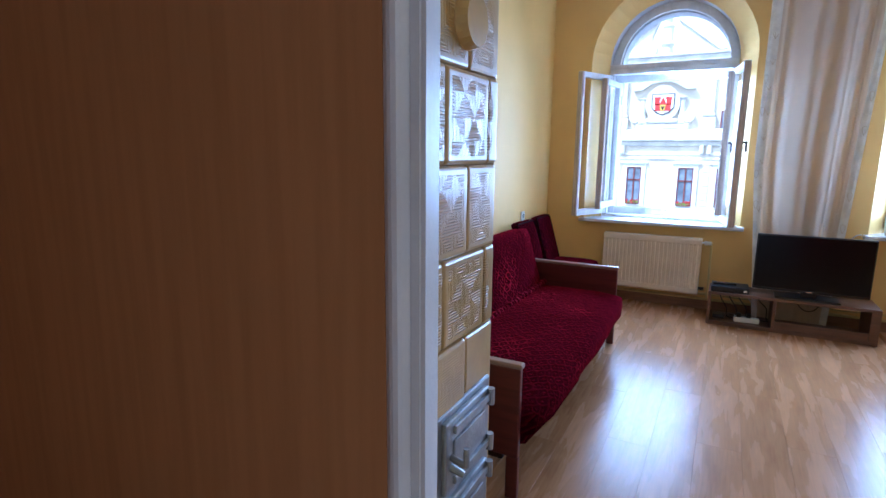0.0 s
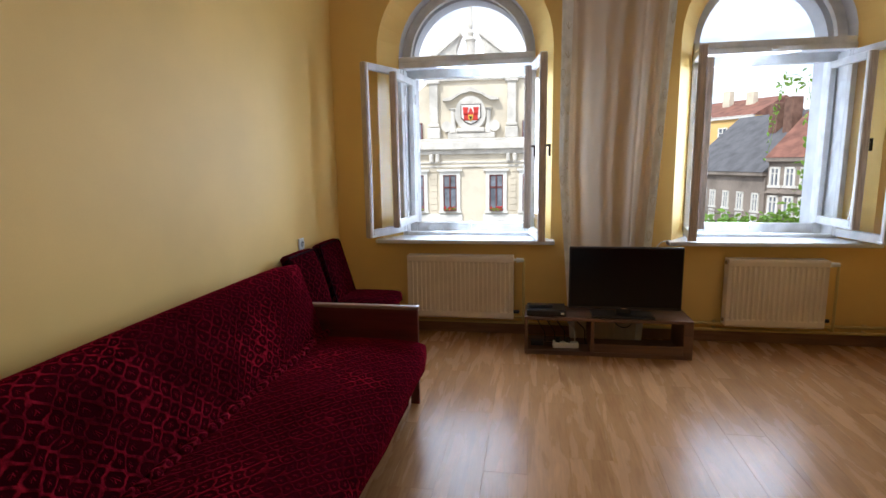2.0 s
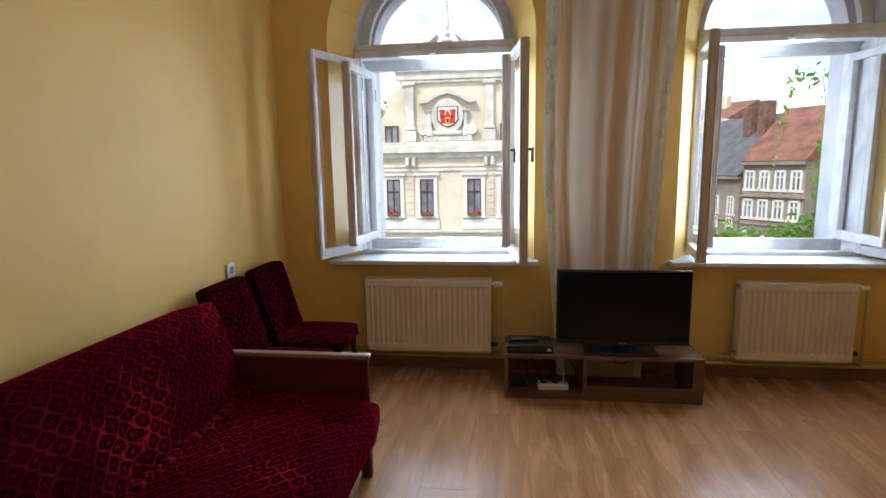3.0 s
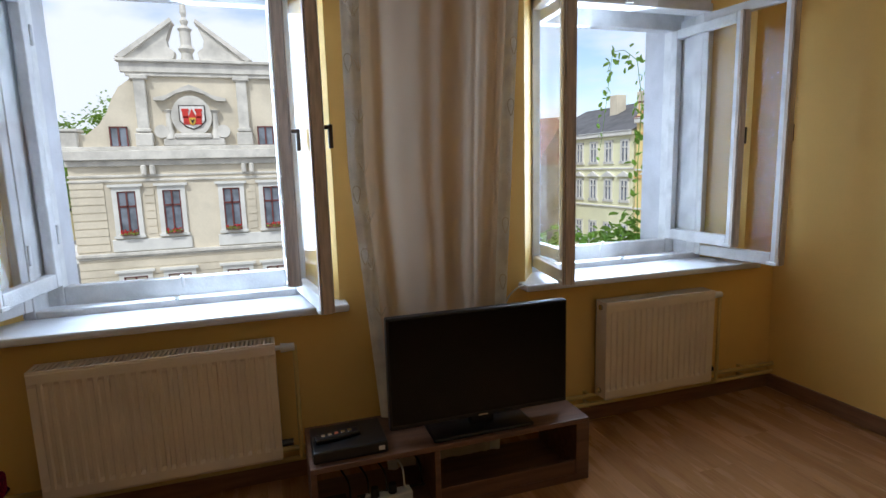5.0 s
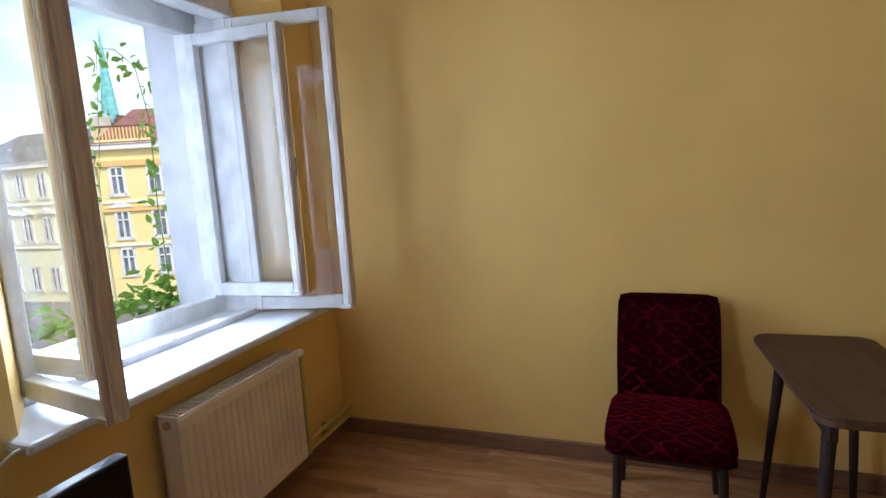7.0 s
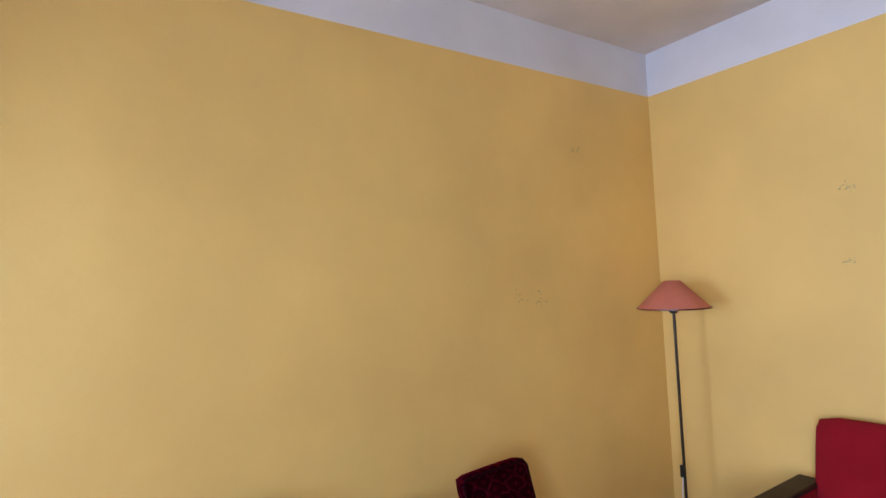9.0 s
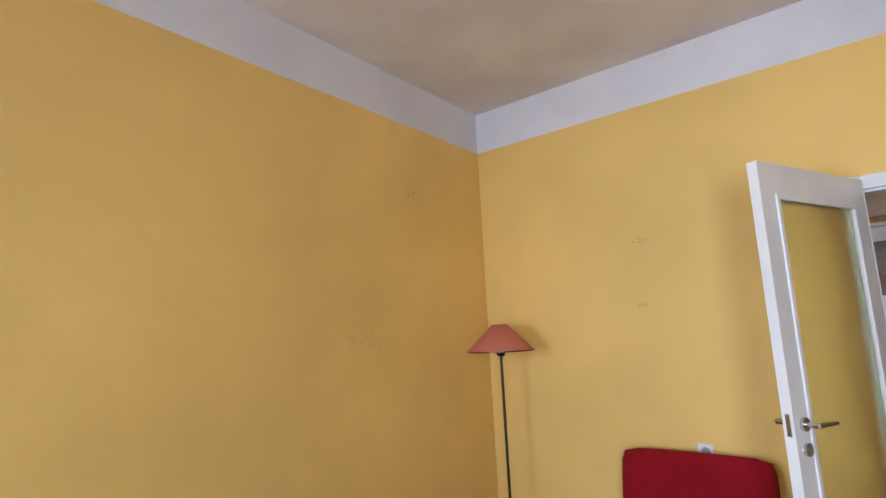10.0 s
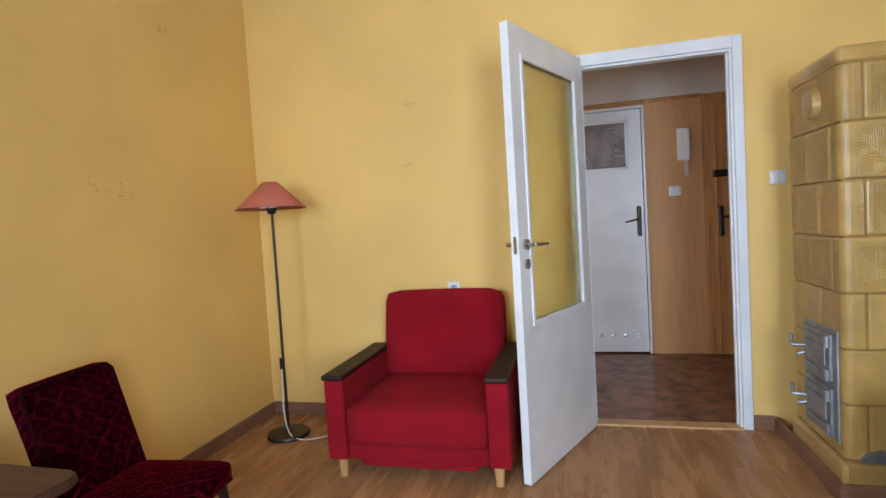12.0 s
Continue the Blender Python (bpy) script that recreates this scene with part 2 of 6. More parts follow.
def oak(name, pale, deep):
    """Oak-print laminate, the grain along y, with cathedral figure and small knots."""
    m = bpy.data.materials.new(name)
    m.use_nodes = True
    n, l = m.node_tree.nodes, m.node_tree.links
    p = n["Principled BSDF"]
    M = functools.partial(mathnode, m)
    co, info = n.new("ShaderNodeTexCoord"), n.new("ShaderNodeObjectInfo")
    add = n.new("ShaderNodeVectorMath")
    add.operation = "ADD"
    l.new(co.outputs["Object"], add.inputs[0])
    l.new(M("MULTIPLY", info.outputs["Random"], 53.0), add.inputs[1])

    def noise(stretch, scale, detail, distort=0.0):
        mp = n.new("ShaderNodeMapping")
        mp.inputs["Scale"].default_value = stretch
        l.new(add.outputs[0], mp.inputs["Vector"])
        t = n.new("ShaderNodeTexNoise")
        t.inputs["Scale"].default_value, t.inputs["Detail"].default_value, t.inputs["Distortion"].default_value = scale, detail, distort
        l.new(mp.outputs[0], t.inputs["Vector"])
        return t.outputs["Fac"]
    broad = noise((6.5, 0.9, 1), 2.1, 5, 0.4)
    fibre = noise((34, 1.6, 1), 3.0, 4, 0.3)
    rings = M("ADD", 0.5, M("MULTIPLY", M("SINE", M("MULTIPLY", broad, 46.0)), 0.5))
    knot = n.new("ShaderNodeMapRange")
    knot.inputs["From Min"].default_value, knot.inputs["From Max"].default_value = 0.48, 0.92
    l.new(noise((5.5, 2.2, 1), 1.9, 3, 1.2), knot.inputs["Value"])
    tone = M("ADD", M("MULTIPLY", broad, 0.75), M("ADD", M("MULTIPLY", fibre, 0.34), M("MULTIPLY", rings, 0.05)))
    tone = M("SUBTRACT", tone, M("MULTIPLY", knot.outputs[0], 0.14))
    ramp = n.new("ShaderNodeMapRange")
    ramp.inputs["From Min"].default_value, ramp.inputs["From Max"].default_value = 0.30, 0.92
    l.new(tone, ramp.inputs["Value"])
    mix = n.new("ShaderNodeMixRGB")
    mix.inputs[1].default_value, mix.inputs[2].default_value = rgb(deep), rgb(pale)
    l.new(ramp.outputs[0], mix.inputs[0])
    hsv = n.new("ShaderNodeHueSaturation")
    l.new(M("ADD", 0.95, M("MULTIPLY", info.outputs["Random"], 0.10)), hsv.inputs["Value"])
    l.new(mix.outputs[0], hsv.inputs["Color"])
    l.new(hsv.outputs[0], p.inputs["Base Color"])
    l.new(M("ADD", 0.22, M("MULTIPLY", broad, 0.10)), p.inputs["Roughness"])
    p.inputs["Specular IOR Level"].default_value = 0.11
    b = n.new("ShaderNodeBump")
    b.inputs["Strength"].default_value, b.inputs["Distance"].default_value = 0.03, 0.003
    l.new(fibre, b.inputs["Height"])
    l.new(b.outputs[0], p.inputs["Normal"])
    return m


def glass(name, tint=(1, 1, 1), frosted=0.0):
    m = bpy.data.materials.new(name)
    m.use_nodes = True
    n, l = m.node_tree.nodes, m.node_tree.links
    n.remove(n["Principled BSDF"])
    if frosted:
        a = n.new("ShaderNodeBsdfRefraction")
        a.inputs["Roughness"].default_value, a.inputs["IOR"].default_value = frosted, 1.15
    else:
        a = n.new("ShaderNodeBsdfTransparent")
    a.inputs["Color"].default_value = rgb(tint)
    g = n.new("ShaderNodeBsdfGlossy")
    g.inputs["Roughness"].default_value = 0.02 if not frosted else 0.3
    f = n.new("ShaderNodeLayerWeight")
    f.inputs["Blend"].default_value = 0.5
    p5 = n.new("ShaderNodeMath")
    p5.operation, p5.inputs[1].default_value = "POWER", 4.0
    mr = n.new("ShaderNodeMapRange")
    mr.inputs["To Min"].default_value, mr.inputs["To Max"].default_value = 0.028, 0.25
    l.new(f.outputs["Facing"], p5.inputs[0])
    l.new(p5.outputs[0], mr.inputs["Value"])
    mix = n.new("ShaderNodeMixShader")
    l.new(mr.outputs[0], mix.inputs[0])
    l.new(a.outputs[0], mix.inputs[1])
    l.new(g.outputs[0], mix.inputs[2])
    l.new(mix.outputs[0], n["Material Output"].inputs["Surface"])
    return m


M_WALL = surface("yellow_paint", (0.85, 0.563, 0.168), rough=0.62, scale=1.3, var=0.05, fine=220, bump=0.10)
M_BAND = surface("white_limewash", (0.73, 0.71, 0.74), rough=0.8, scale=2.0, var=0.05, fine=150, bump=0.1)
M_CEIL = surface("ceiling_paint", (0.72, 0.64, 0.57), rough=0.85, scale=1.5, var=0.08, fine=120, bump=0.1)
M_WHITE = surface("white_gloss_paint", (0.80, 0.80, 0.80), rough=0.32, scale=4, var=0.05, fine=120, bump=0.06)
M_SASH = surface("worn_white_sash_paint", (0.76, 0.76, 0.76), rough=0.42, scale=8, var=0.10, fine=90, bump=0.15)
# taupe holds the backlit shade of the edges as well as bare wood
M_STILE = surface("weathered_shaded_stile", (0.60, 0.50, 0.43), rough=0.7, scale=14, var=0.14, fine=80, bump=0.2, stretch=(6, 6, 0.6))
M_REVEAL = surface("white_outer_plaster", (0.66, 0.66, 0.69), rough=0.8, scale=5, var=0.08, fine=120, bump=0.2)
M_FLOOR = oak("oak_laminate", (0.58, 0.305, 0.135), (0.24, 0.112, 0.042))
M_GAP = surface("dark_joint", (0.06, 0.04, 0.025), rough=0.8)
M_SKIRT = wood("skirting_wood", (0.25, 0.125, 0.068), (0.17, 0.082, 0.045), grain=(3, 3, 30), rough=0.45)
M_HALLFLOOR = surface("worn_brown_linoleum", (0.27, 0.125, 0.065), rough=0.42, scale=8.5, var=0.30, fine=34, bump=0.08, second=(0.06, 0.032, 0.024))
M_PANEL = wood("hall_wall_panel", (0.58, 0.295, 0.108), (0.53, 0.265, 0.092), grain=(22, 22, 1.3), rough=0.55)
M_ENTRY = wood("entry_door_pine", (0.52, 0.235, 0.065), (0.34, 0.145, 0.040), grain=(18, 18, 1.4), rough=0.4)
M_HALLWALL = surface("hall_plaster", (0.72, 0.66, 0.58), rough=0.85, scale=3, var=0.06)
M_TILE = glazed_tile("ochre_glazed_tile", (0.475, 0.298, 0.085), 0.75)
M_TILE_WORN = glazed_tile("ochre_glazed_tile_worn_smooth", (0.475, 0.298, 0.085), 0.16)
M_TILE_CORNER = glazed_tile("ochre_glazed_corner_tile", (0.475, 0.298, 0.085), 0.6, -0.125, 0.068)
M_TILE_PLAIN = surface("ochre_glazed_plain", (0.475, 0.295, 0.088), rough=0.25, scale=6, var=0.12, fine=30, bump=0.08, coat=0.4, random_var=0.08)
M_GROUT = surface("stove_grout", (0.30, 0.19, 0.07), rough=0.9)
M_IRON = surface("grey_painted_iron", (0.36, 0.37, 0.38), rough=0.42, metal=0.75, scale=12, var=0.15, fine=80, bump=0.15)
M_VELVET = velvet("figured_red_velvet", (0.038, 0.0013, 0.0050), (0.34, 0.013, 0.028), pitch=0.072, low=0.18)
M_VELVET_CHAIR = velvet("figured_red_chair_velvet", (0.020, 0.0010, 0.0034), (0.20, 0.009, 0.018), pitch=0.105, low=0.25, thin=0.03)
M_PIPING = surface("dark_velvet_piping", (0.016, 0.001, 0.003), rough=0.8)
M_PIPING.node_tree.nodes["Principled BSDF"].inputs["Specular IOR Level"].default_value = 0.05
# brighter copy of the sofa velvet: light caught along the fold
M_VELVET_LIT = velvet("lit_red_velvet_fold", (0.06, 0.002, 0.007), (0.50, 0.03, 0.05), pitch=0.072, low=0.35)
M_RED = surface("red_woven_upholstery", (0.34, 0.008, 0.017), rough=0.9, scale=5, var=0.08, fine=400, bump=0.5, sheen=0.02)
M_RED.node_tree.nodes["Principled BSDF"].inputs["Specular IOR Level"].default_value = 0.1
_n, _l = M_RED.node_tree.nodes, M_RED.node_tree.links
_co, _sp = _n.new("ShaderNodeTexCoord"), _n.new("ShaderNodeSeparateXYZ")
_l.new(_co.outputs["Object"], _sp.inputs[0])
_wx = mathnode(M_RED, "SINE", mathnode(M_RED, "MULTIPLY", mathnode(M_RED, "ADD", _sp.outputs["X"], _sp.outputs["Y"]), 900.0))
_wz = mathnode(M_RED, "SINE", mathnode(M_RED, "MULTIPLY", mathnode(M_RED, "SUBTRACT", _sp.outputs["Z"], _sp.outputs["Y"]), 900.0))
_bp = _n.new("ShaderNodeBump")
_bp.inputs["Strength"].default_value, _bp.inputs["Distance"].default_value = 0.5, 0.002
_l.new(mathnode(M_RED, "MULTIPLY", _wx, _wz), _bp.inputs["Height"])
_l.new(_n["Principled BSDF"].inputs["Normal"].links[0].from_socket, _bp.inputs["Normal"])
_l.new(_bp.outputs[0], _n["Principled BSDF"].inputs["Normal"])
M_MAHOG = wood("red_brown_veneer", (0.125, 0.022, 0.018), (0.075, 0.014, 0.012), grain=(2, 24, 24), rough=0.3)
M_ARMTOP = wood("pale_arm_edging", (0.34, 0.22, 0.17), (0.24, 0.15, 0.11), grain=(2, 24, 24), rough=0.35)
M_DARKWOOD = wood("dark_stained_wood", (0.030, 0.017, 0.012), (0.017, 0.010, 0.008), grain=(2, 24, 24), rough=0.5, spec=0.2)
M_LEGWOOD = wood("pale_beech", (0.58, 0.33, 0.13), (0.45, 0.24, 0.09), grain=(20, 20, 2), rough=0.4)
M_TABLE = wood("brown_table_veneer", (0.10, 0.048, 0.027), (0.062, 0.031, 0.019), grain=(2, 20, 20), rough=0.5, spec=0.15)
M_STAND = wood("walnut_board", (0.17, 0.085, 0.05), (0.10, 0.05, 0.032), grain=(2, 22, 22), rough=0.4)
M_BLACK = surface("black_plastic", (0.006, 0.006, 0.007), rough=0.35, var=0.05, bump=0.02)
M_SCREEN = surface("dark_screen", (0.003, 0.003, 0.0035), rough=0.2, var=0.02, bump=0.0)
M_SCREEN.node_tree.nodes["Principled BSDF"].inputs["Specular IOR Level"].default_value = 0.25
M_RAD = surface("cream_radiator_enamel", (0.80, 0.68, 0.53), rough=0.35, scale=4, var=0.05, fine=150, bump=0.03)
M_PIPE = surface("painted_pipe", (0.62, 0.46, 0.16), rough=0.4, var=0.06)
M_CHROME = surface("dull_chrome", (0.55, 0.54, 0.52), rough=0.25, metal=1.0, var=0.06, bump=0.02)
M_BRONZE = surface("dark_bronze", (0.07, 0.052, 0.04), rough=0.4, metal=0.8, var=0.1)
M_PLASTIC = surface("white_plastic", (0.78, 0.77, 0.74), rough=0.35, var=0.03, bump=0.02)
M_SHADE = surface("salmon_lamp_shade", (0.60, 0.18, 0.115), rough=0.8, scale=5, var=0.06, fine=300, bump=0.3)
M_GLASS = glass("clear_glass")
M_FROST = glass("yellowish_frosted_glass", (0.96, 0.96, 0.86), 0.5)
M_DIRTY = surface("ribbed_bathroom_glass", (0.22, 0.15, 0.12), rough=0.15, scale=9, var=0.25, fine=60, bump=0.5)
M_STAIN = surface("grey_scuff", (0.48, 0.34, 0.14), rough=0.8, var=0.1)
M_SILL = surface("white_sill_paint", (0.70, 0.71, 0.74), rough=0.22, scale=5, var=0.05, fine=80, bump=0.05)

M_HEM = surface("white_net_border", (0.86, 0.82, 0.75), rough=0.9, scale=14, var=0.08, fine=200, bump=0.4)
M_PANEL_STITCH = surface("tan_stitching", (0.66, 0.57, 0.44), rough=0.9)
# sheer curtain
M_CURTAIN = surface("cream_net_curtain", (0.70, 0.56, 0.42), rough=0.9, scale=3, var=0.05, fine=260, bump=0.25)
_n, _l = M_CURTAIN.node_tree.nodes, M_CURTAIN.node_tree.links
_tr, _mx = _n.new("ShaderNodeBsdfTranslucent"), _n.new("ShaderNodeMixShader")
_tr.inputs["Color"].default_value, _mx.inputs[0].default_value = (0.80, 0.70, 0.56, 1), 0.42
_l.new(_n["Principled BSDF"].outputs[0], _mx.inputs[1])
_l.new(_tr.outputs[0], _mx.inputs[2])
_l.new(_mx.outputs[0], _n["Material Output"].inputs["Surface"])

# outside
M_STUCCO = surface("cream_stucco", (0.71, 0.64, 0.51), rough=0.9, scale=0.7, var=0.10, fine=12, bump=0.1)
M_STONE = surface("pale_stucco_trim", (0.70, 0.67, 0.61), rough=0.9, scale=1.5, var=0.14, fine=14, bump=0.15)
M_GREY = surface("grey_brown_render", (0.30, 0.255, 0.22), rough=0.9, scale=0.5, var=0.18, fine=8)
M_YELLOW = surface("lemon_house_render", (0.88, 0.87, 0.60), rough=0.9, scale=0.4, var=0.06, fine=8)
M_ORANGE = surface("golden_house_render", (0.86, 0.70, 0.32), rough=0.9, scale=0.4, var=0.06, fine=8)
M_OCHRE = surface("orange_gable_render", (0.80, 0.52, 0.20), rough=0.9, scale=0.4, var=0.06, fine=8)
M_TRIM = surface("white_house_trim", (0.75, 0.74, 0.70), rough=0.8, scale=2, var=0.05, fine=14)
M_REDROOF = surface("red_roof_tiles", (0.24, 0.105, 0.075), rough=0.8, scale=1.2, var=0.2, fine=9, bump=0.3)
M_SLATE = surface("slate_roof", (0.12, 0.12, 0.13), rough=0.65, scale=1.2, var=0.18, fine=9, bump=0.3)
M_PANE = surface("curtained_window_pane", (0.22, 0.25, 0.30), rough=0.08, scale=1.5, var=0.3, fine=5, bump=0.0)
M_WINBROWN = surface("oxblood_window_frame", (0.16, 0.045, 0.04), rough=0.6)
M_COPPER = surface("green_copper", (0.20, 0.52, 0.50), rough=0.6, scale=2, var=0.15)
M_BRICK = surface("dark_brick", (0.20, 0.11, 0.08), rough=0.9, scale=2, var=0.2)
M_LEAF = surface("vine_leaf_green", (0.24, 0.42, 0.08), rough=0.55, scale=20, var=0.15, fine=60, random_var=0.25, island=True)
M_TREE = surface("tree_leaf_green", (0.10, 0.15, 0.04), rough=0.7, scale=4, var=0.25, fine=20, random_var=0.3, island=True)
M_BARK = surface("bark", (0.09, 0.06, 0.04), rough=0.9, scale=8, var=0.25, fine=40, bump=0.4)
M_ASPHALT = surface("square_paving", (0.20, 0.19, 0.18), rough=0.85, scale=0.3, var=0.15, fine=6)
M_CRESTRED = surface("heraldic_red", (0.55, 0.03, 0.02), rough=0.5)
M_CRESTWHITE = surface("heraldic_white", (0.80, 0.79, 0.76), rough=0.5)
M_CRESTGOLD = surface("heraldic_gold", (0.72, 0.45, 0.06), rough=0.45)
M_FLOWER = surface("red_geranium", (0.50, 0.03, 0.03), rough=0.6, random_var=0.3, island=True)
M_SHOPGREEN = surface("green_shop_sign", (0.03, 0.22, 0.12), rough=0.5)

# leaves let light through
for _m in (M_LEAF, M_TREE):
    _n, _l = _m.node_tree.nodes, _m.node_tree.links
    _tr, _mx = _n.new("ShaderNodeBsdfTranslucent"), _n.new("ShaderNodeMixShader")
    _tr.inputs["Color"].default_value, _mx.inputs[0].default_value = (0.34, 0.55, 0.08, 1), 0.5
    _l.new(_n["Principled BSDF"].outputs[0], _mx.inputs[1])
    _l.new(_tr.outputs[0], _mx.inputs[2])
    _l.new(_mx.outputs[0], _n["Material Output"].inputs["Surface"])


# ---------------------------------------------------------------- mesh helpers
def box(bm, x0, x1, y0, y1, z0, z1, bevel=0.0, seg=2):
    r = bmesh.ops.create_cube(bm, size=1.0)
    vs = r["verts"]
    for v in vs:
        v.co = Vector(((x0 + x1) / 2 + v.co.x * (x1 - x0), (y0 + y1) / 2 + v.co.y * (y1 - y0), (z0 + z1) / 2 + v.co.z * (z1 - z0)))
    if bevel:
        es = list({e for v in vs for e in v.link_edges})
        bmesh.ops.bevel(bm, geom=es, offset=bevel, segments=seg, affect="EDGES", profile=0.5)
    return bm


def rod(bm, a, b, r0, r1=None, seg=12):
    """A round bar from a to b."""
    a, b = Vector(a), Vector(b)
    r1 = r0 if r1 is None else r1
    m = Matrix.Translation((a + b) / 2) @ (b - a).to_track_quat("Z", "Y").to_matrix().to_4x4()
    bmesh.ops.create_cone(bm, cap_ends=True, segments=seg, radius1=r0, radius2=r1, depth=(b - a).length, matrix=m)
    return bm


def lathe(bm, profile, seg=32, cx=0.0, cy=0.0):
    """Turns (radius, z) pairs round the z axis."""
    rings = []
    for r, z in profile:
        rings.append([bm.verts.new((cx + r * math.cos(2 * math.pi * i / seg), cy + r * math.sin(2 * math.pi * i / seg), z)) for i in range(seg)])
    for a, b in zip(rings, rings[1:]):
        for i in range(seg):
            bm.faces.new((a[i], a[(i + 1) % seg], b[(i + 1) % seg], b[i]))
    return bm


def prism(bm, outline, y0, y1):
    """A flat outline of (x, z), thick from y0 to y1."""
    a = [bm.verts.new((x, y0, z)) for x, z in outline]
    b = [bm.verts.new((x, y1, z)) for x, z in outline]
    bm.faces.new(a)
    bm.faces.new(b[::-1])
    k = len(a)
    for i in range(k):
        bm.faces.new((a[i], b[i], b[(i + 1) % k], a[(i + 1) % k]))
    bmesh.ops.recalc_face_normals(bm, faces=bm.faces)
    return bm


def slab(bm, outline, z0, z1):
    """A flat outline of (x, y), thick from z0 to z1."""
    a = [bm.verts.new((x, y, z0)) for x, y in outline]
    b = [bm.verts.new((x, y, z1)) for x, y in outline]
    bm.faces.new(a)
    bm.faces.new(b[::-1])
    k = len(a)
    for i in range(k):
        bm.faces.new((a[i], b[i], b[(i + 1) % k], a[(i + 1) % k]))
    bmesh.ops.recalc_face_normals(bm, faces=bm.faces)
    return bm


def B(*args, **kw):
    return box(bmesh.new(), *args, **kw)


def part(name, bm, material, parent=None, label="", smooth=False):
    me = bpy.data.meshes.new(name)
    if smooth:
        for f in bm.faces:
            f.smooth = True
    bm.to_mesh(me)
    bm.free()
    me.materials.append(material)
    ob = new(name, me)
    if parent is not None:
        ob.parent = parent
    if label:
        ob["label"] = label
    return ob


def thing(name, m, label, category, group=""):
    ob = new(name)
    ob.empty_display_size = 0.1
    ob.matrix_world = m
    return tagged(ob, label, category, group)


def structure(name, bm, material, label="", category=""):
    return tagged(part(name, bm, material), label, category, kind="structure")


def cushion(bm, x0, x1, y0, y1, z0, z1, bevel=0.05, puff=0.02, cuts=6):
    """A soft box with a swollen face."""
    k = bmesh.new()
    box(k, x0, x1, y0, y1, z0, z1)
    bmesh.ops.subdivide_edges(k, edges=k.edges[:], cuts=cuts, use_grid_fill=True)
    c = Vector(((x0 + x1) / 2, (y0 + y1) / 2, (z0 + z1) / 2))
    h = Vector(((x1 - x0) / 2, (y1 - y0) / 2, (z1 - z0) / 2))
    b = bevel
    for v in k.verts:
        q = v.co - c
        inner = Vector([max(-h[i] + b, min(h[i] - b, q[i])) for i in range(3)])
        d = q - inner
        if d.length > 1e-6:
            v.co = c + inner + d.normalized() * b
        u = [1 - (q[i] / h[i]) ** 2 for i in range(3)]
        n = Vector((q.x / h.x, q.y / h.y, q.z / h.z))
        for i in range(3):
            if abs(abs(n[i]) - 1) < 1e-4:
                j, l = (i + 1) % 3, (i + 2) % 3
                v.co[i] += math.copysign(puff, n[i]) * max(0, u[j]) ** 0.5 * max(0, u[l]) ** 0.5
    me = bpy.data.meshes.new("tmp")
    k.to_mesh(me)
    k.free()
    bm.from_mesh(me)
    bpy.data.meshes.remove(me)
    return bm


# ---------------------------------------------------------------- the room's shell
def arch_layer(bm, a, b, cx, r0, r1, y0, y1, zb, zs, zt, seg=20):
    """A wall from x=a to b with an arched opening that narrows from r0 to r1."""
    def ring(r, y):
        pts = [(a, zb), (cx - r, zb)]
        pts += [(cx - r * math.cos(math.pi * i / seg), zs + r * math.sin(math.pi * i / seg)) for i in range(seg + 1)]
        pts += [(cx + r, zb), (b, zb), (b, zt), (a, zt)]
        return [bm.verts.new((x, y, z)) for x, z in pts]
    f, k = ring(r0, y0), ring(r1, y1)
    bm.faces.new(f)
    bm.faces.new(k[::-1])
    n = len(f)
    for i in range(n):
        bm.faces.new((f[i], k[i], k[(i + 1) % n], f[(i + 1) % n]))
    bmesh.ops.recalc_face_normals(bm, faces=bm.faces)


SILL, SPRING = 0.735, 2.18
MID = (WINDOWS[0] + WINDOWS[1]) / 2
bm = bmesh.new()
box(bm, -0.3, W + 0.3, 0, 0.62, -0.3, SILL)
arch_layer(bm, -0.3, MID, WINDOWS[0], 0.665, 0.535, 0, 0.18, SILL, SPRING, BAND)
arch_layer(bm, MID, W + 0.3, WINDOWS[1], 0.665, 0.535, 0, 0.18, SILL, SPRING, BAND)
structure("wall_north", bm, M_WALL, "yellow painted plaster street wall with two arched windows", "wall")
bm = bmesh.new()
for a, b, cx in ((-0.3, MID, WINDOWS[0]), (MID, W + 0.3, WINDOWS[1])):
    arch_layer(bm, a, b, cx, 0.535, 0.535, 0.18, 0.44, SILL, SPRING, H + 0.2)
    arch_layer(bm, a, b, cx, 0.47, 0.47, 0.44, 0.62, SILL, SPRING, H + 0.2)
structure("wall_north_outer", bm, M_REVEAL, "white plastered outer window reveals", "wall")
structure("wall_west", B(-0.3, 0, -L, 0, -0.3, BAND), M_WALL, "yellow painted plaster wall behind the sofa", "wall")
structure("wall_east", B(W, W + 0.3, -L, 0, -0.3, BAND), M_WALL, "yellow painted plaster wall with faint scuffs", "wall")
SX, SY0, SY1 = 0.968, -4.225, -3.705    # faces of the tiled stove
DX0, DX1, DZ = 1.16, 1.955, 2.10      # clear door opening
bm = bmesh.new()
box(bm, -0.3, DX0 - 0.02, -L - 0.09, -L, -0.3, BAND)
box(bm, DX1 + 0.02, W + 0.3, -L - 0.09, -L, -0.3, BAND)
box(bm, DX0 - 0.02, DX1 + 0.02, -L - 0.09, -L, DZ + 0.02, BAND)
structure("wall_south", bm, M_WALL, "yellow painted plaster wall with the doorway", "wall")
bm = bmesh.new()
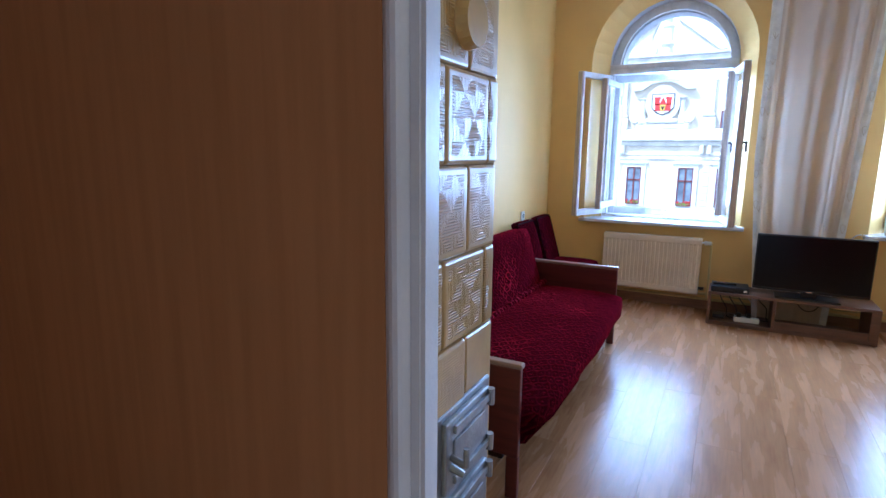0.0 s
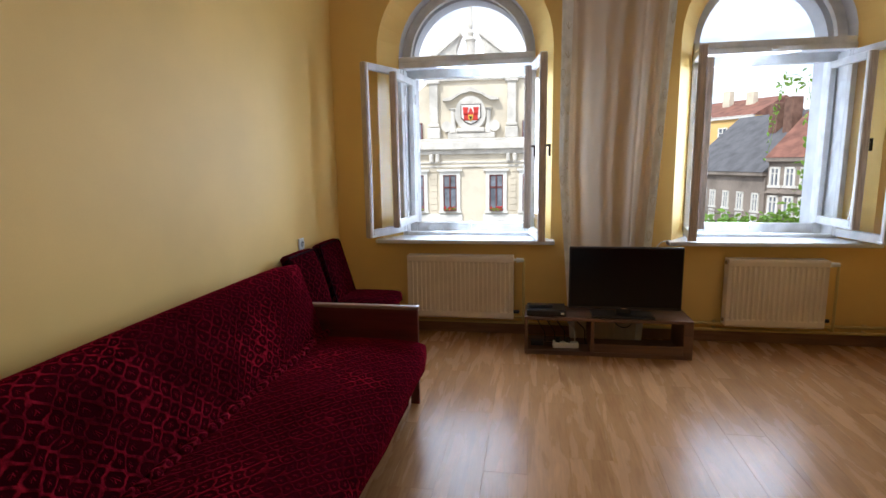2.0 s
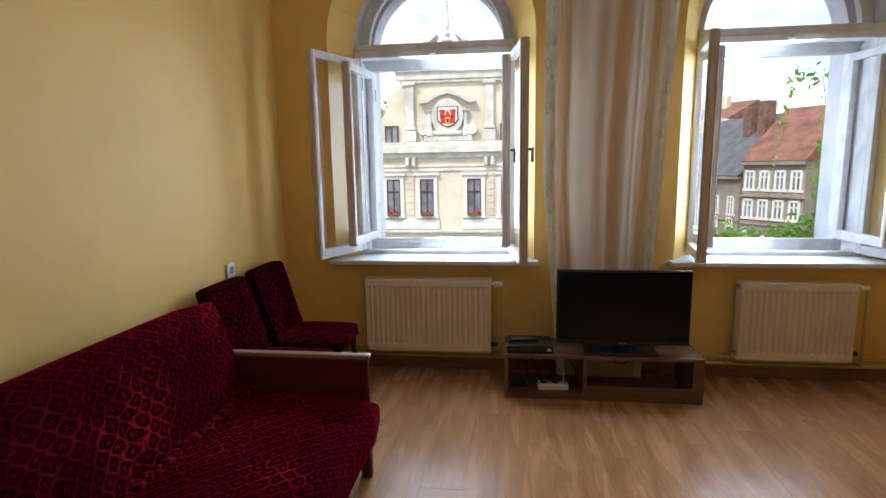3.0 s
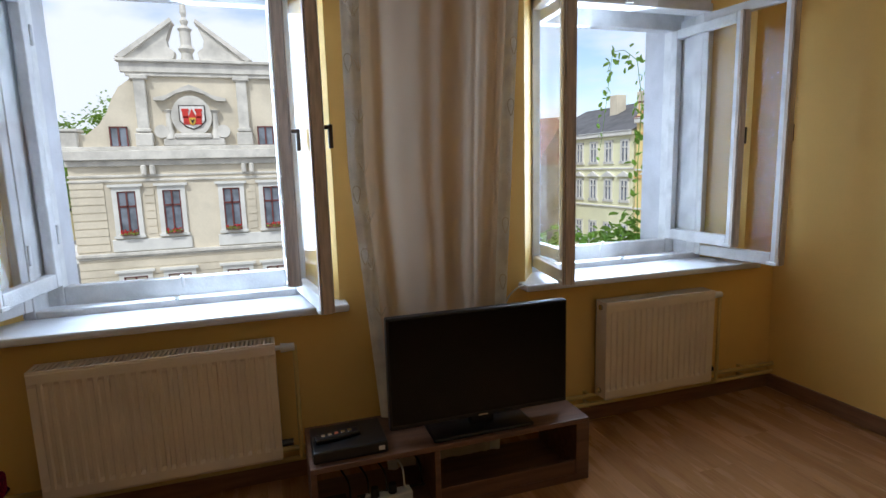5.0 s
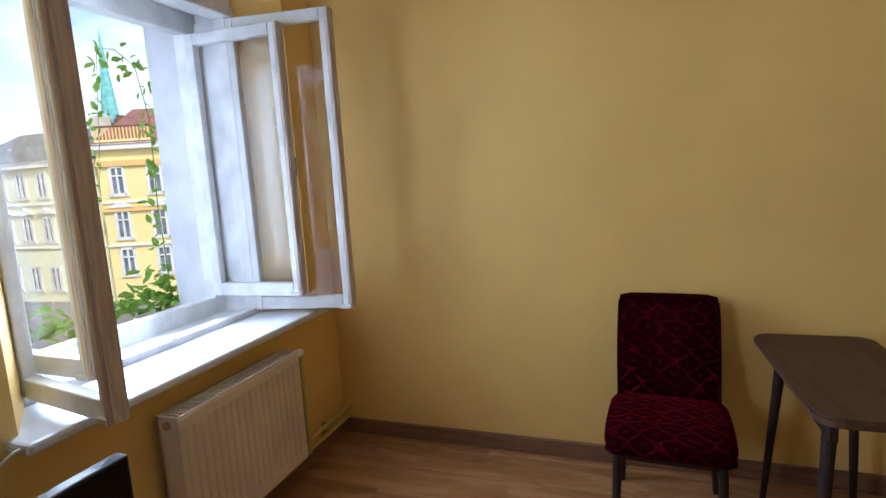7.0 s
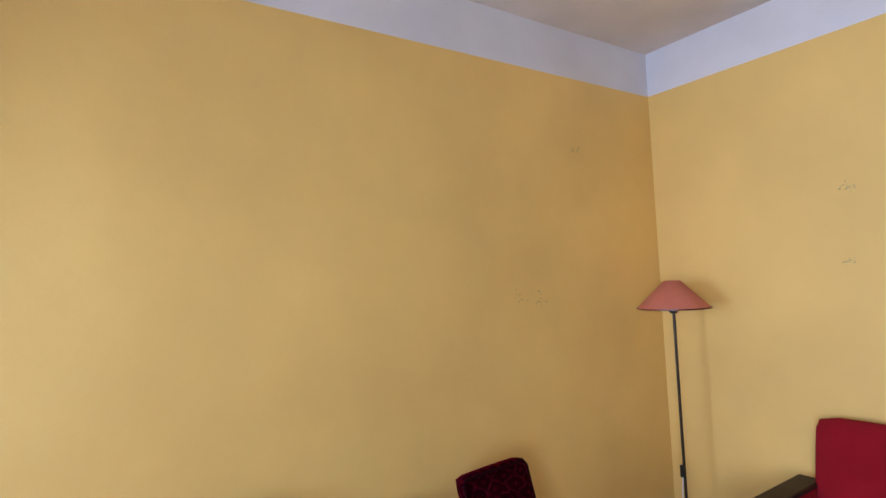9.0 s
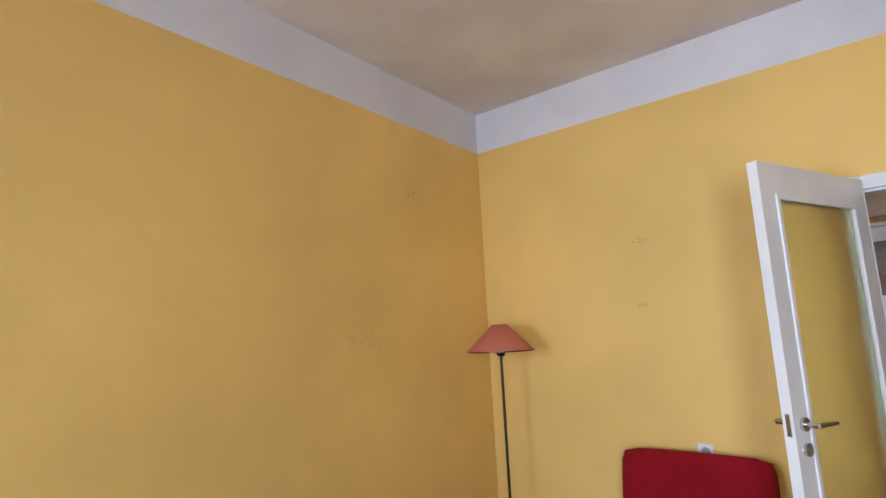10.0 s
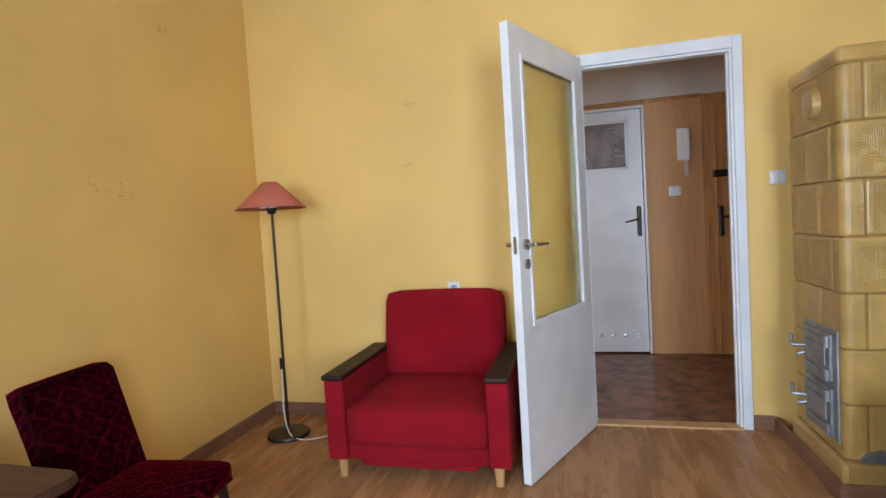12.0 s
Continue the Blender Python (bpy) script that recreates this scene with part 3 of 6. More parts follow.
box(bm, -0.3, W + 0.3, 0, 0.18, BAND, H)
box(bm, -0.3, 0, -L, 0, BAND, H)
box(bm, W, W + 0.3, -L, 0, BAND, H)
box(bm, -0.3, W + 0.3, -L - 0.09, -L, BAND, H)
structure("trim_band", bm, M_BAND, "white painted band under the ceiling", "trim")
structure("ceiling", B(-0.3, W + 0.3, -L - 0.09, 0.62, H, H + 0.25), M_CEIL, "off-white stained ceiling", "ceiling")
floor = structure("floor", B(-0.3, W + 0.3, -L, 0.3, -0.3, -0.012), M_GAP, "worn oak laminate plank floor", "floor")
bm = bmesh.new()
box(bm, 0, 0.016, -L, 0, 0, 0.082, 0.004)
box(bm, W - 0.016, W, -L, 0, 0, 0.082, 0.004)
box(bm, 0.016, W - 0.016, -0.016, 0, 0, 0.082, 0.004)
box(bm, DX1 + 0.07, W - 0.016, -L, -L + 0.016, 0, 0.082, 0.004)
box(bm, SX + 0.021, SX + 0.037, -L + 0.016, SY1 + 0.037, 0, 0.082, 0.004)
box(bm, 0.016, SX + 0.021, SY1 + 0.021, SY1 + 0.037, 0, 0.082, 0.004)
box(bm, SX + 0.037, DX0 - 0.052, -L, -L + 0.016, 0, 0.082, 0.004)
structure("baseboard", bm, M_SKIRT, "brown wood-look skirting board", "baseboard")

# ---- windows: box windows with two pairs of casements, all open inwards
def casement(window, hx, hy, dx, dy, w, z0, z1, handle):
    d = math.hypot(dx, dy)
    s = 0.046
    bm = bmesh.new()
    box(bm, 0, s, -0.02, 0.02, 0, z1 - z0, 0.005)
    box(bm, w - s, w, -0.02, 0.02, 0, z1 - z0, 0.005)
    box(bm, s, w - s, -0.02, 0.02, 0, 0.06, 0.005)
    box(bm, s, w - s, -0.02, 0.02, z1 - z0 - 0.05, z1 - z0, 0.005)
    edge = bmesh.new()
    box(edge, w - 0.001, w + 0.003, -0.019, 0.019, 0.004, z1 - z0 - 0.004, 0.001, 1)
    for y in (-0.0265, 0.0205):
        box(edge, w - 0.020, w - 0.001, y, y + 0.006, 0.002, z1 - z0 - 0.002, 0.003)
    sash = part("casement", bm, M_SASH, window, "worn white painted casement standing open")
    sash.matrix_basis = pose(hx, hy, z0, 0, 0, math.degrees(math.atan2(dy / d, dx / d)))
    part("meeting_edge", edge, M_STILE, sash, "bare weathered meeting edge, toned down for backlit shade")
    pane = part("pane", B(s - 0.004, w - s + 0.004, -0.002, 0.002, 0.056, z1 - z0 - 0.046), M_GLASS, sash, "clear window glass")
    pane.visible_shadow = False
    bm = bmesh.new()
    for zz in (0.18, z1 - z0 - 0.2):
        rod(bm, (-0.004, 0.024, zz), (-0.004, 0.024, zz + 0.08), 0.007)
    part("hinge", bm, M_SASH, sash)
    if handle:
        bm = bmesh.new()
        zz = 1.46 - z0
        for sy in handle:
            rod(bm, (w - 0.025, sy * 0.018, zz), (w - 0.025, sy * 0.055, zz), 0.008)
            box(bm, w - 0.035, w - 0.015, min(sy * 0.045, sy * 0.06), max(sy * 0.045, sy * 0.06), zz - 0.075, zz + 0.01, 0.004)
        part("handle", bm, M_BRONZE, sash, "dark metal window handle")
    bm = bmesh.new()
    box(bm, w - 0.06, w - 0.01, -0.03, 0.03, 0.0, 0.018, 0.004)
    part("rebate", bm, M_SASH, sash)


def arch_window(name, cx, left_in, left_out, right_in, right_out):
    win = new(name)
    win.matrix_world = pose(0, 0, 0)
    tagged(win, "white arched double box window with casements wide open", "window", kind="structure")
    bm = bmesh.new()
    for sx in (-1, 1):
        box(bm, *sorted((cx + sx * 0.533, cx + sx * 0.495)), 0.182, 0.245, 0.745, 2.09, 0.004)
        box(bm, *sorted((cx + sx * 0.533, cx + sx * 0.455)), 0.375, 0.438, 0.745, 2.04, 0.004)
        box(bm, *sorted((cx + sx * 0.533, cx + sx * 0.515)), 0.245, 0.375, 0.745, 2.09)
    part("window_frame", bm, M_SASH, win)
    bm = bmesh.new()
    box(bm, cx - 0.533, cx + 0.533, 0.16, 0.26, 2.09, 2.135, 0.006)
    box(bm, cx - 0.533, cx + 0.533, 0.175, 0.40, 2.135, 2.18, 0.006)
    box(bm, cx - 0.533, cx + 0.533, 0.375, 0.438, 2.04, 2.135, 0.006)
    box(bm, cx - 0.02, cx + 0.02, 0.145, 0.165, 2.10, 2.118, 0.003)
    part("transom", bm, M_SASH, win)
    bm = bmesh.new()
    box(bm, cx - 0.495, cx + 0.495, 0.182, 0.235, 0.755, 0.788, 0.005)
    box(bm, cx - 0.455, cx + 0.455, 0.375, 0.43, 0.755, 0.845, 0.005)
    box(bm, cx - 0.515, cx + 0.515, 0.235, 0.375, 0.74, 0.765)
    box(bm, cx - 0.47, cx + 0.47, 0.44, 0.68, 0.72, 0.775, 0.004)
    for yy in (0.2, 0.39):
        rod(bm, (cx + 0.01, yy, 0.78), (cx + 0.01, yy - 0.03, 0.80 if yy < 0.3 else 0.86), 0.008)
    part("bottom_rail", bm, M_SASH, win)
    bm = bmesh.new()
    seg, y0 = 24, 0.30
    o = []
    for r in (0.533, 0.465):
        for y in (y0, y0 + 0.05):
            o.append([bm.verts.new((cx - r * math.cos(math.pi * i / seg), y, 2.18 + r * math.sin(math.pi * i / seg))) for i in range(seg + 1)])
    for i in range(seg):
        for p, q in ((0, 1), (1, 3), (3, 2), (2, 0)):
            bm.faces.new((o[p][i], o[p][i + 1], o[q][i + 1], o[q][i]))
    bmesh.ops.recalc_face_normals(bm, faces=bm.faces)
    part("arch_frame", bm, M_SASH, win)
    pane = part("pane", prism(bmesh.new(), [(cx - 0.47 * math.cos(math.pi * i / 24), 2.178 + 0.47 * math.sin(math.pi * i / 24)) for i in range(25)], 0.323, 0.327), M_GLASS, win, "clear arched fanlight glass")
    pane.visible_shadow = False
    part("window_sill", B(cx - 0.70, cx + 0.695, -0.09, 0.185, 0.727, 0.76, 0.010), M_SILL, win, "glossy white inner window sill")
    casement(win, cx - 0.515, 0.20, *left_in, 0.485, 0.79, 2.085, ())
    casement(win, cx - 0.475, 0.385, *left_out, 0.475, 0.85, 2.035, ())
    casement(win, cx + 0.515, 0.20, *right_in, 0.492, 0.777, 2.085, (1,))
    casement(win, cx + 0.475, 0.385, *right_out, 0.475, 0.85, 2.035, (1,))
    return win


arch_window("window_1", WINDOWS[0], (-0.19, -0.45), (-0.05, -0.50), (0.075, -0.48), (0.01, -0.5))
arch_window("window_2", WINDOWS[1], (-0.08, -0.48), (-0.02, -0.5), (0.078, -0.475), (0.03, -0.48))

# ---- hall behind the door
bm = bmesh.new()
box(bm, -0.4, 3.0, HALL_Y - 0.2, HALL_Y, 2.19, 2.7)
# east end: made-up opening for the fill lamp, closed off behind
box(bm, 3.0, 3.2, HALL_Y - 0.2, -5.77, -0.3, 2.7)
box(bm, 3.0, 3.2, -4.93, -L - 0.09, -0.3, 2.7)
box(bm, 3.0, 3.2, -5.77, -4.93, 2.05, 2.7)
box(bm, 3.2, 3.3, -6.0, -4.7, -0.3, 2.7)
box(bm, -0.6, -0.4, HALL_Y - 0.2, -L - 0.09, 2.19, 2.7)
structure("hall_wall", bm, M_HALLWALL, "off-white plaster above the hall panelling", "wall")
structure("hall_ceiling", B(-0.6, 3.3, HALL_Y - 0.2, -L - 0.09, 2.7, 2.9), M_HALLWALL, "off-white hall ceiling", "ceiling")
structure("hall_floor", B(-0.6, 3.3, HALL_Y - 0.2, -L, -0.3, -0.004), M_HALLFLOOR, "worn brown patterned linoleum hall floor", "floor")
for x0, x1, z0, z1, back in ((-0.4, 0.97, -0.3, 2.19, 0.0), (0.972, 1.43, -0.3, 2.178, -0.004), (2.2, 3.0, -0.3, 2.19, 0.0), (1.43, 2.2, 2.15, 2.19, 0.0), (1.43, 2.2, -0.3, 2.15, 0.1)):
    structure("hall_panelling", B(x0, x1, HALL_Y - 0.2, HALL_Y - back, z0, z1), M_PANEL, "orange-brown wood-grain hall wall panelling", "wall")
structure("hall_panel_side", B(-0.6, -0.4, HALL_Y, -L - 0.09, -0.3, 2.19), M_PANEL, "orange-brown wood-grain panelling beside the entrance", "wall")
structure("hall_panel_near", B(-0.4, 1.136, -L - 0.098, -L - 0.09, 0, 2.19), M_PANEL, "orange-brown wood-grain panelling beside the doorway", "wall")
structure("hall_panel_trim", B(0.97, 2.3, HALL_Y, HALL_Y + 0.012, 2.165, 2.195, 0.003), M_ENTRY, "brown wooden cap strip over the panelling", "trim")
structure("hall_baseboard", B(0.99, 1.42, HALL_Y, HALL_Y + 0.014, 0, 0.07, 0.003), M_PANEL, "wooden hall skirting", "baseboard")
structure("threshold", B(DX0, DX1, -L - 0.06, -L + 0.03, -0.01, 0.012, 0.004), M_LEGWOOD, "pale wooden door threshold", "threshold")

# door casing and leaf
casing = tagged(new("door_1"), "white painted door casing", "door frame", kind="structure")
bm = bmesh.new()
for x0, x1 in ((DX0 - 0.05, DX0), (DX1, DX1 + 0.068)):
    box(bm, x0, x1, -L, -L + 0.022, 0, DZ + 0.068, 0.005)
    box(bm, x0 + (0.024 if x0 < 1.5 else 0), x1 - (0 if x0 < 1.5 else 0.028), -L - 0.10, -L - 0.058, 0, DZ + 0.04, 0.010)
box(bm, DX0, DX1, -L, -L + 0.022, DZ, DZ + 0.068, 0.005)
box(bm, DX0, DX1, -L - 0.10, -L - 0.058, DZ, DZ + 0.04, 0.005)
part("casing", bm, M_WHITE, casing)
bm = bmesh.new()
box(bm, DX0 - 0.02, DX0 + 0.012, -L - 0.06, -L, 0, DZ)
box(bm, DX1 - 0.012, DX1 + 0.02, -L - 0.06, -L, 0, DZ)
box(bm, DX0 + 0.012, DX1 - 0.012, -L - 0.06, -L, DZ - 0.012, DZ + 0.02)
box(bm, DX0 + 0.012, DX0 + 0.02, -L - 0.055, -L - 0.03, 0, DZ - 0.012)
part("jamb", bm, M_WHITE, casing)
part("strike_plate", B(DX0 + 0.011, DX0 + 0.014, -L - 0.028, -L - 0.020, 1.07, 1.12), M_CHROME, casing, "chrome strike plate")

leaf = thing("door", pose(1.985, -L + 0.03, 0.008, 0, 0, math.degrees(math.atan2(0.752, 0.315))), "white door with yellowish frosted glass, standing open", "door")
DW, DH, DT = 0.825, 2.132, 0.04
bm = bmesh.new()
GX0, GX1, GZ0, GZ1 = 0.105, 0.715, 0.745, 1.995
box(bm, 0, GX0, 0, DT, 0, DH)
box(bm, GX1, DW, 0, DT, 0, DH)
box(bm, GX0, GX1, 0, DT, 0, GZ0)
box(bm, GX0, GX1, 0, DT, GZ1, DH)
part("door_panel", bm, M_WHITE, leaf)
bm = bmesh.new()
for y0, y1 in ((-0.006, 0.008), (DT - 0.008, DT + 0.006)):
    box(bm, GX0 - 0.012, GX0 + 0.012, y0, y1, GZ0 - 0.012, GZ1 + 0.012, 0.003)
    box(bm, GX1 - 0.012, GX1 + 0.012, y0, y1, GZ0 - 0.012, GZ1 + 0.012, 0.003)
    box(bm, GX0, GX1, y0, y1, GZ0 - 0.012, GZ0 + 0.012, 0.003)
    box(bm, GX0, GX1, y0, y1, GZ1 - 0.012, GZ1 + 0.012, 0.003)
part("glazing_bead", bm, M_WHITE, leaf)
part("pane", B(GX0, GX1, 0.017, 0.023, GZ0, GZ1), M_FROST, leaf, "yellowish frosted glass")
for sy in (1, -1):
    bm = bmesh.new()
    y = DT if sy > 0 else 0
    rod(bm, (DW - 0.06, y, 1.125), (DW - 0.06, y + sy * 0.012, 1.125), 0.026, seg=20)
    rod(bm, (DW - 0.06, y, 1.125), (DW - 0.06, y + sy * 0.055, 1.125), 0.010)
    rod(bm, (DW - 0.055, y + sy * 0.052, 1.125), (DW - 0.19, y + sy * 0.052, 1.12), 0.011, 0.007)
    rod(bm, (DW - 0.06, y, 1.035), (DW - 0.06, y + sy * 0.010, 1.035), 0.024, seg=20)
    part("door_handle", bm, M_CHROME, leaf, "chrome lever handle with round rosettes")
part("lock_plate", B(DW - 0.001, DW + 0.0015, 0.012, 0.028, 1.085, 1.165), M_CHROME, leaf, "chrome lock plate")

# bathroom door in the hall
bath = thing("bathroom_door", pose(1.45, HALL_Y + 0.002, 0.012), "white door with small brown textured pane, closed", "door")
part("door_panel", B(0.0, 0.72, -0.045, 0.0, 0, 2.11, 0.004), M_WHITE, bath)
bm = bmesh.new()
for a in ((0.115, 0.635, 1.605, 1.625), (0.115, 0.635, 2.005, 2.025), (0.115, 0.135, 1.605, 2.025), (0.615, 0.635, 1.605, 2.025)):
    box(bm, a[0], a[1], 0, 0.012, a[2], a[3], 0.002)
part("glazing_bead", bm, M_WHITE, bath)
part("pane", B(0.135, 0.615, 0.0, 0.004, 1.625, 2.005), M_DIRTY, bath, "brownish ribbed glass")
bm = bmesh.new()
box(bm, 0.025, 0.06, 0, 0.008, 1.02, 1.28, 0.012)
rod(bm, (0.042, 0.0, 1.17), (0.042, 0.05, 1.17), 0.009)
rod(bm, (0.042, 0.05, 1.17), (0.16, 0.05, 1.145), 0.010, 0.006)
part("door_handle", bm, M_BRONZE, bath, "dark metal lever on a long plate")
for i in range(6):
    part("vent_ring", rod(bmesh.new(), (0.09 + i * 0.105, 0, 0.15), (0.09 + i * 0.105, 0.008, 0.15), 0.02, seg=16), M_CHROME, bath, "round metal ventilation insert")
bm = bmesh.new()
box(bm, 1.425, 1.445, HALL_Y - 0.05, HALL_Y + 0.02, 0, 2.15, 0.003)
box(bm, 2.18, 2.2, HALL_Y - 0.05, HALL_Y + 0.02, 0, 2.15, 0.003)
box(bm, 1.445, 2.18, HALL_Y - 0.05, HALL_Y + 0.02, 2.125, 2.15, 0.003)
structure("door_2_frame", bm, M_WHITE, "white frame of the bathroom door", "door frame")

# entrance door
entry = thing("entrance_door", pose(0.14, HALL_Y + 0.002, 0.0), "varnished pine entrance door with raised panels, closed", "door")
part("casing", B(0.745, 0.828, 0, 0.035, 0, 2.17, 0.006), M_ENTRY, entry)
part("casing_bead", B(0.735, 0.752, 0.03, 0.046, 0, 2.10, 0.004), M_ENTRY, entry)
bm = bmesh.new()
box(bm, 0.06, 0.78, 0, 0.03, 0, 2.10, 0.004)
part("door_panel", bm, M_ENTRY, entry)
part("casing", B(0.06, 0.78, 0, 0.05, 2.10, 2.17, 0.006), M_ENTRY, entry)
for z0, z1 in ((0.2, 0.8), (0.95, 1.45), (1.55, 2.0)):
    for x0, x1 in ((0.14, 0.38), (0.43, 0.64)):
        part("raised_panel", B(x0, x1, 0.028, 0.045, z0, z1, 0.012), M_ENTRY, entry)
bm = bmesh.new()
box(bm, 0.695, 0.735, 0.03, 0.04, 1.0, 1.25, 0.014)
rod(bm, (0.715, 0.03, 1.16), (0.715, 0.075, 1.16), 0.010)
rod(bm, (0.715, 0.075, 1.16), (0.60, 0.075, 1.16), 0.009)
part("door_handle", bm, M_BRONZE, entry, "dark metal lever on a long plate")
part("lock", B(0.62, 0.77, 0.03, 0.06, 1.49, 1.55, 0.012), M_BLACK, entry, "black rim lock")

phone = thing("intercom_phone", pose(1.12, HALL_Y + 0.002, 1.65), "cream wall intercom handset with coiled cord", "intercom")
part("base", B(-0.05, 0.05, 0, 0.035, 0, 0.27, 0.008), M_PLASTIC, phone)
bm = bmesh.new()
box(bm, -0.045, -0.005, 0.035, 0.075, 0.01, 0.26, 0.014)
part("handset", bm, M_PLASTIC, phone)
bm = bmesh.new()
pts = [(-0.01 + 0.018 * math.cos(i * 1.3) - 0.0002 * i, 0.03 + 0.012 * math.sin(i * 1.3), -0.004 * i) for i in range(34)]
for a, b in zip(pts, pts[1:]):
    rod(bm, a, b, 0.004, seg=6)
part("cord", bm, M_PLASTIC, phone)


def switch(name, m, label, w=0.08, h=0.08, rockers=2):
    s = thing(name, m, label, "switch" if rockers else "socket")
    part("plate", B(-w / 2, w / 2, 0, 0.012, -h / 2, h / 2, 0.006), M_PLASTIC, s)
    if rockers:
        for i in range(rockers):
            ww = w * 0.7 / rockers
            x = -w * 0.35 + i * ww
            part("rocker", B(x + 0.001, x + ww - 0.001, 0.010, 0.017, -h * 0.3, h * 0.3, 0.002), M_PLASTIC, s)
    else:
        part("well", rod(bmesh.new(), (0, 0.0125, 0), (0, 0.0135, 0), 0.022, seg=20), M_IRON, s, "grey recessed socket well")
        part("pin", rod(bmesh.new(), (0, 0.012, 0.012), (0, 0.022, 0.012), 0.003, seg=8), M_CHROME, s)
    return s


switch("light_switch", pose(1.196, HALL_Y + 0.002, 1.40), "white double light switch on hall panelling", w=0.1, h=0.085)
switch("light_switch", pose(0.955, -L + 0.002, 1.39), "white double light switch beside the tiled stove", w=0.08, h=0.075)
switch("wall_socket", pose(2.775, -L + 0.002, 0.842), "white wall socket above the red armchair", rockers=0)
switch("wall_socket", pose(0.002, -0.75, 0.82, 0, 0, -90), "white wall socket above the velvet chairs", rockers=0)


# ---------------------------------------------------------------- tiled stove
stove = thing("tiled_stove", pose(0, 0, 0), "ochre glazed tiled stove with grey iron doors", "stove")
part("core", B(0.01, SX - 0.010, SY0 + 0.008, SY1 - 0.010, 0.0, 1.80), M_GROUT, stove)
part("base", B(0.008, SX + 0.02, SY0 - 0.015, SY1 + 0.02, 0, 0.165, 0.02, 3), M_TILE_PLAIN, stove)
bm = bmesh.new()
box(bm, 0.01, SX + 0.006, SY0 - 0.004, SY1 + 0.006, 1.797, 1.868, 0.022, 3)
part("cornice", bm, M_TILE_PLAIN, stove)
part("vent_cap", rod(bmesh.new(), (SX - 0.005, -3.93, 1.677), (SX + 0.03, -3.93, 1.677), 0.07, 0.06, seg=24), M_TILE_PLAIN, stove, "round glazed vent cap")


def stove_door(z0, z1):
    door = part("iron_door", B(SX + 0.006, SX + 0.022, -4.06, -3.785, z0, z1, 0.005), M_IRON, stove, "grey painted iron stove door")
    bm = bmesh.new()
    for zz in (z0 + 0.03, z1 - 0.03):
        box(bm, SX + 0.018, SX + 0.032, -4.02, -3.785, zz - 0.012, zz + 0.012, 0.004)
        rod(bm, (SX + 0.03, -3.79, zz - 0.025), (SX + 0.03, -3.79, zz + 0.025), 0.012)
    box(bm, SX + 0.02, SX + 0.028, -4.02, -3.82, z0 + 0.06, z1 - 0.06, 0.004)
    part("strap", bm, M_IRON, door)
    bm = bmesh.new()
    zz = (z0 + z1) / 2
    rod(bm, (SX + 0.02, -4.03, zz), (SX + 0.075, -4.05, zz), 0.009)
    rod(bm, (SX + 0.075, -4.05, zz), (SX + 0.075, -4.05, zz + 0.05), 0.008)
    rod(bm, (SX + 0.02, -4.03, zz - 0.03), (SX + 0.06, -4.03, zz - 0.04), 0.012, 0.008)
    part("latch", bm, M_IRON, door, "grey metal latch")


part("door_frame", B(SX - 0.005, SX + 0.008, -4.085, -3.75, 0.215, 0.70, 0.006), M_IRON, stove, "grey painted iron frame")
stove_door(0.475, 0.68)
stove_door(0.235, 0.445)
part("ash_lid", prism(bmesh.new(), [(0.80 + 0.12 * math.cos(math.pi * k / 12), 0.17 + 0.055 * math.sin(math.pi * k / 12)) for k in range(13)], SY1, SY1 + 0.022), M_IRON, stove, "grey iron half-round ash lid")

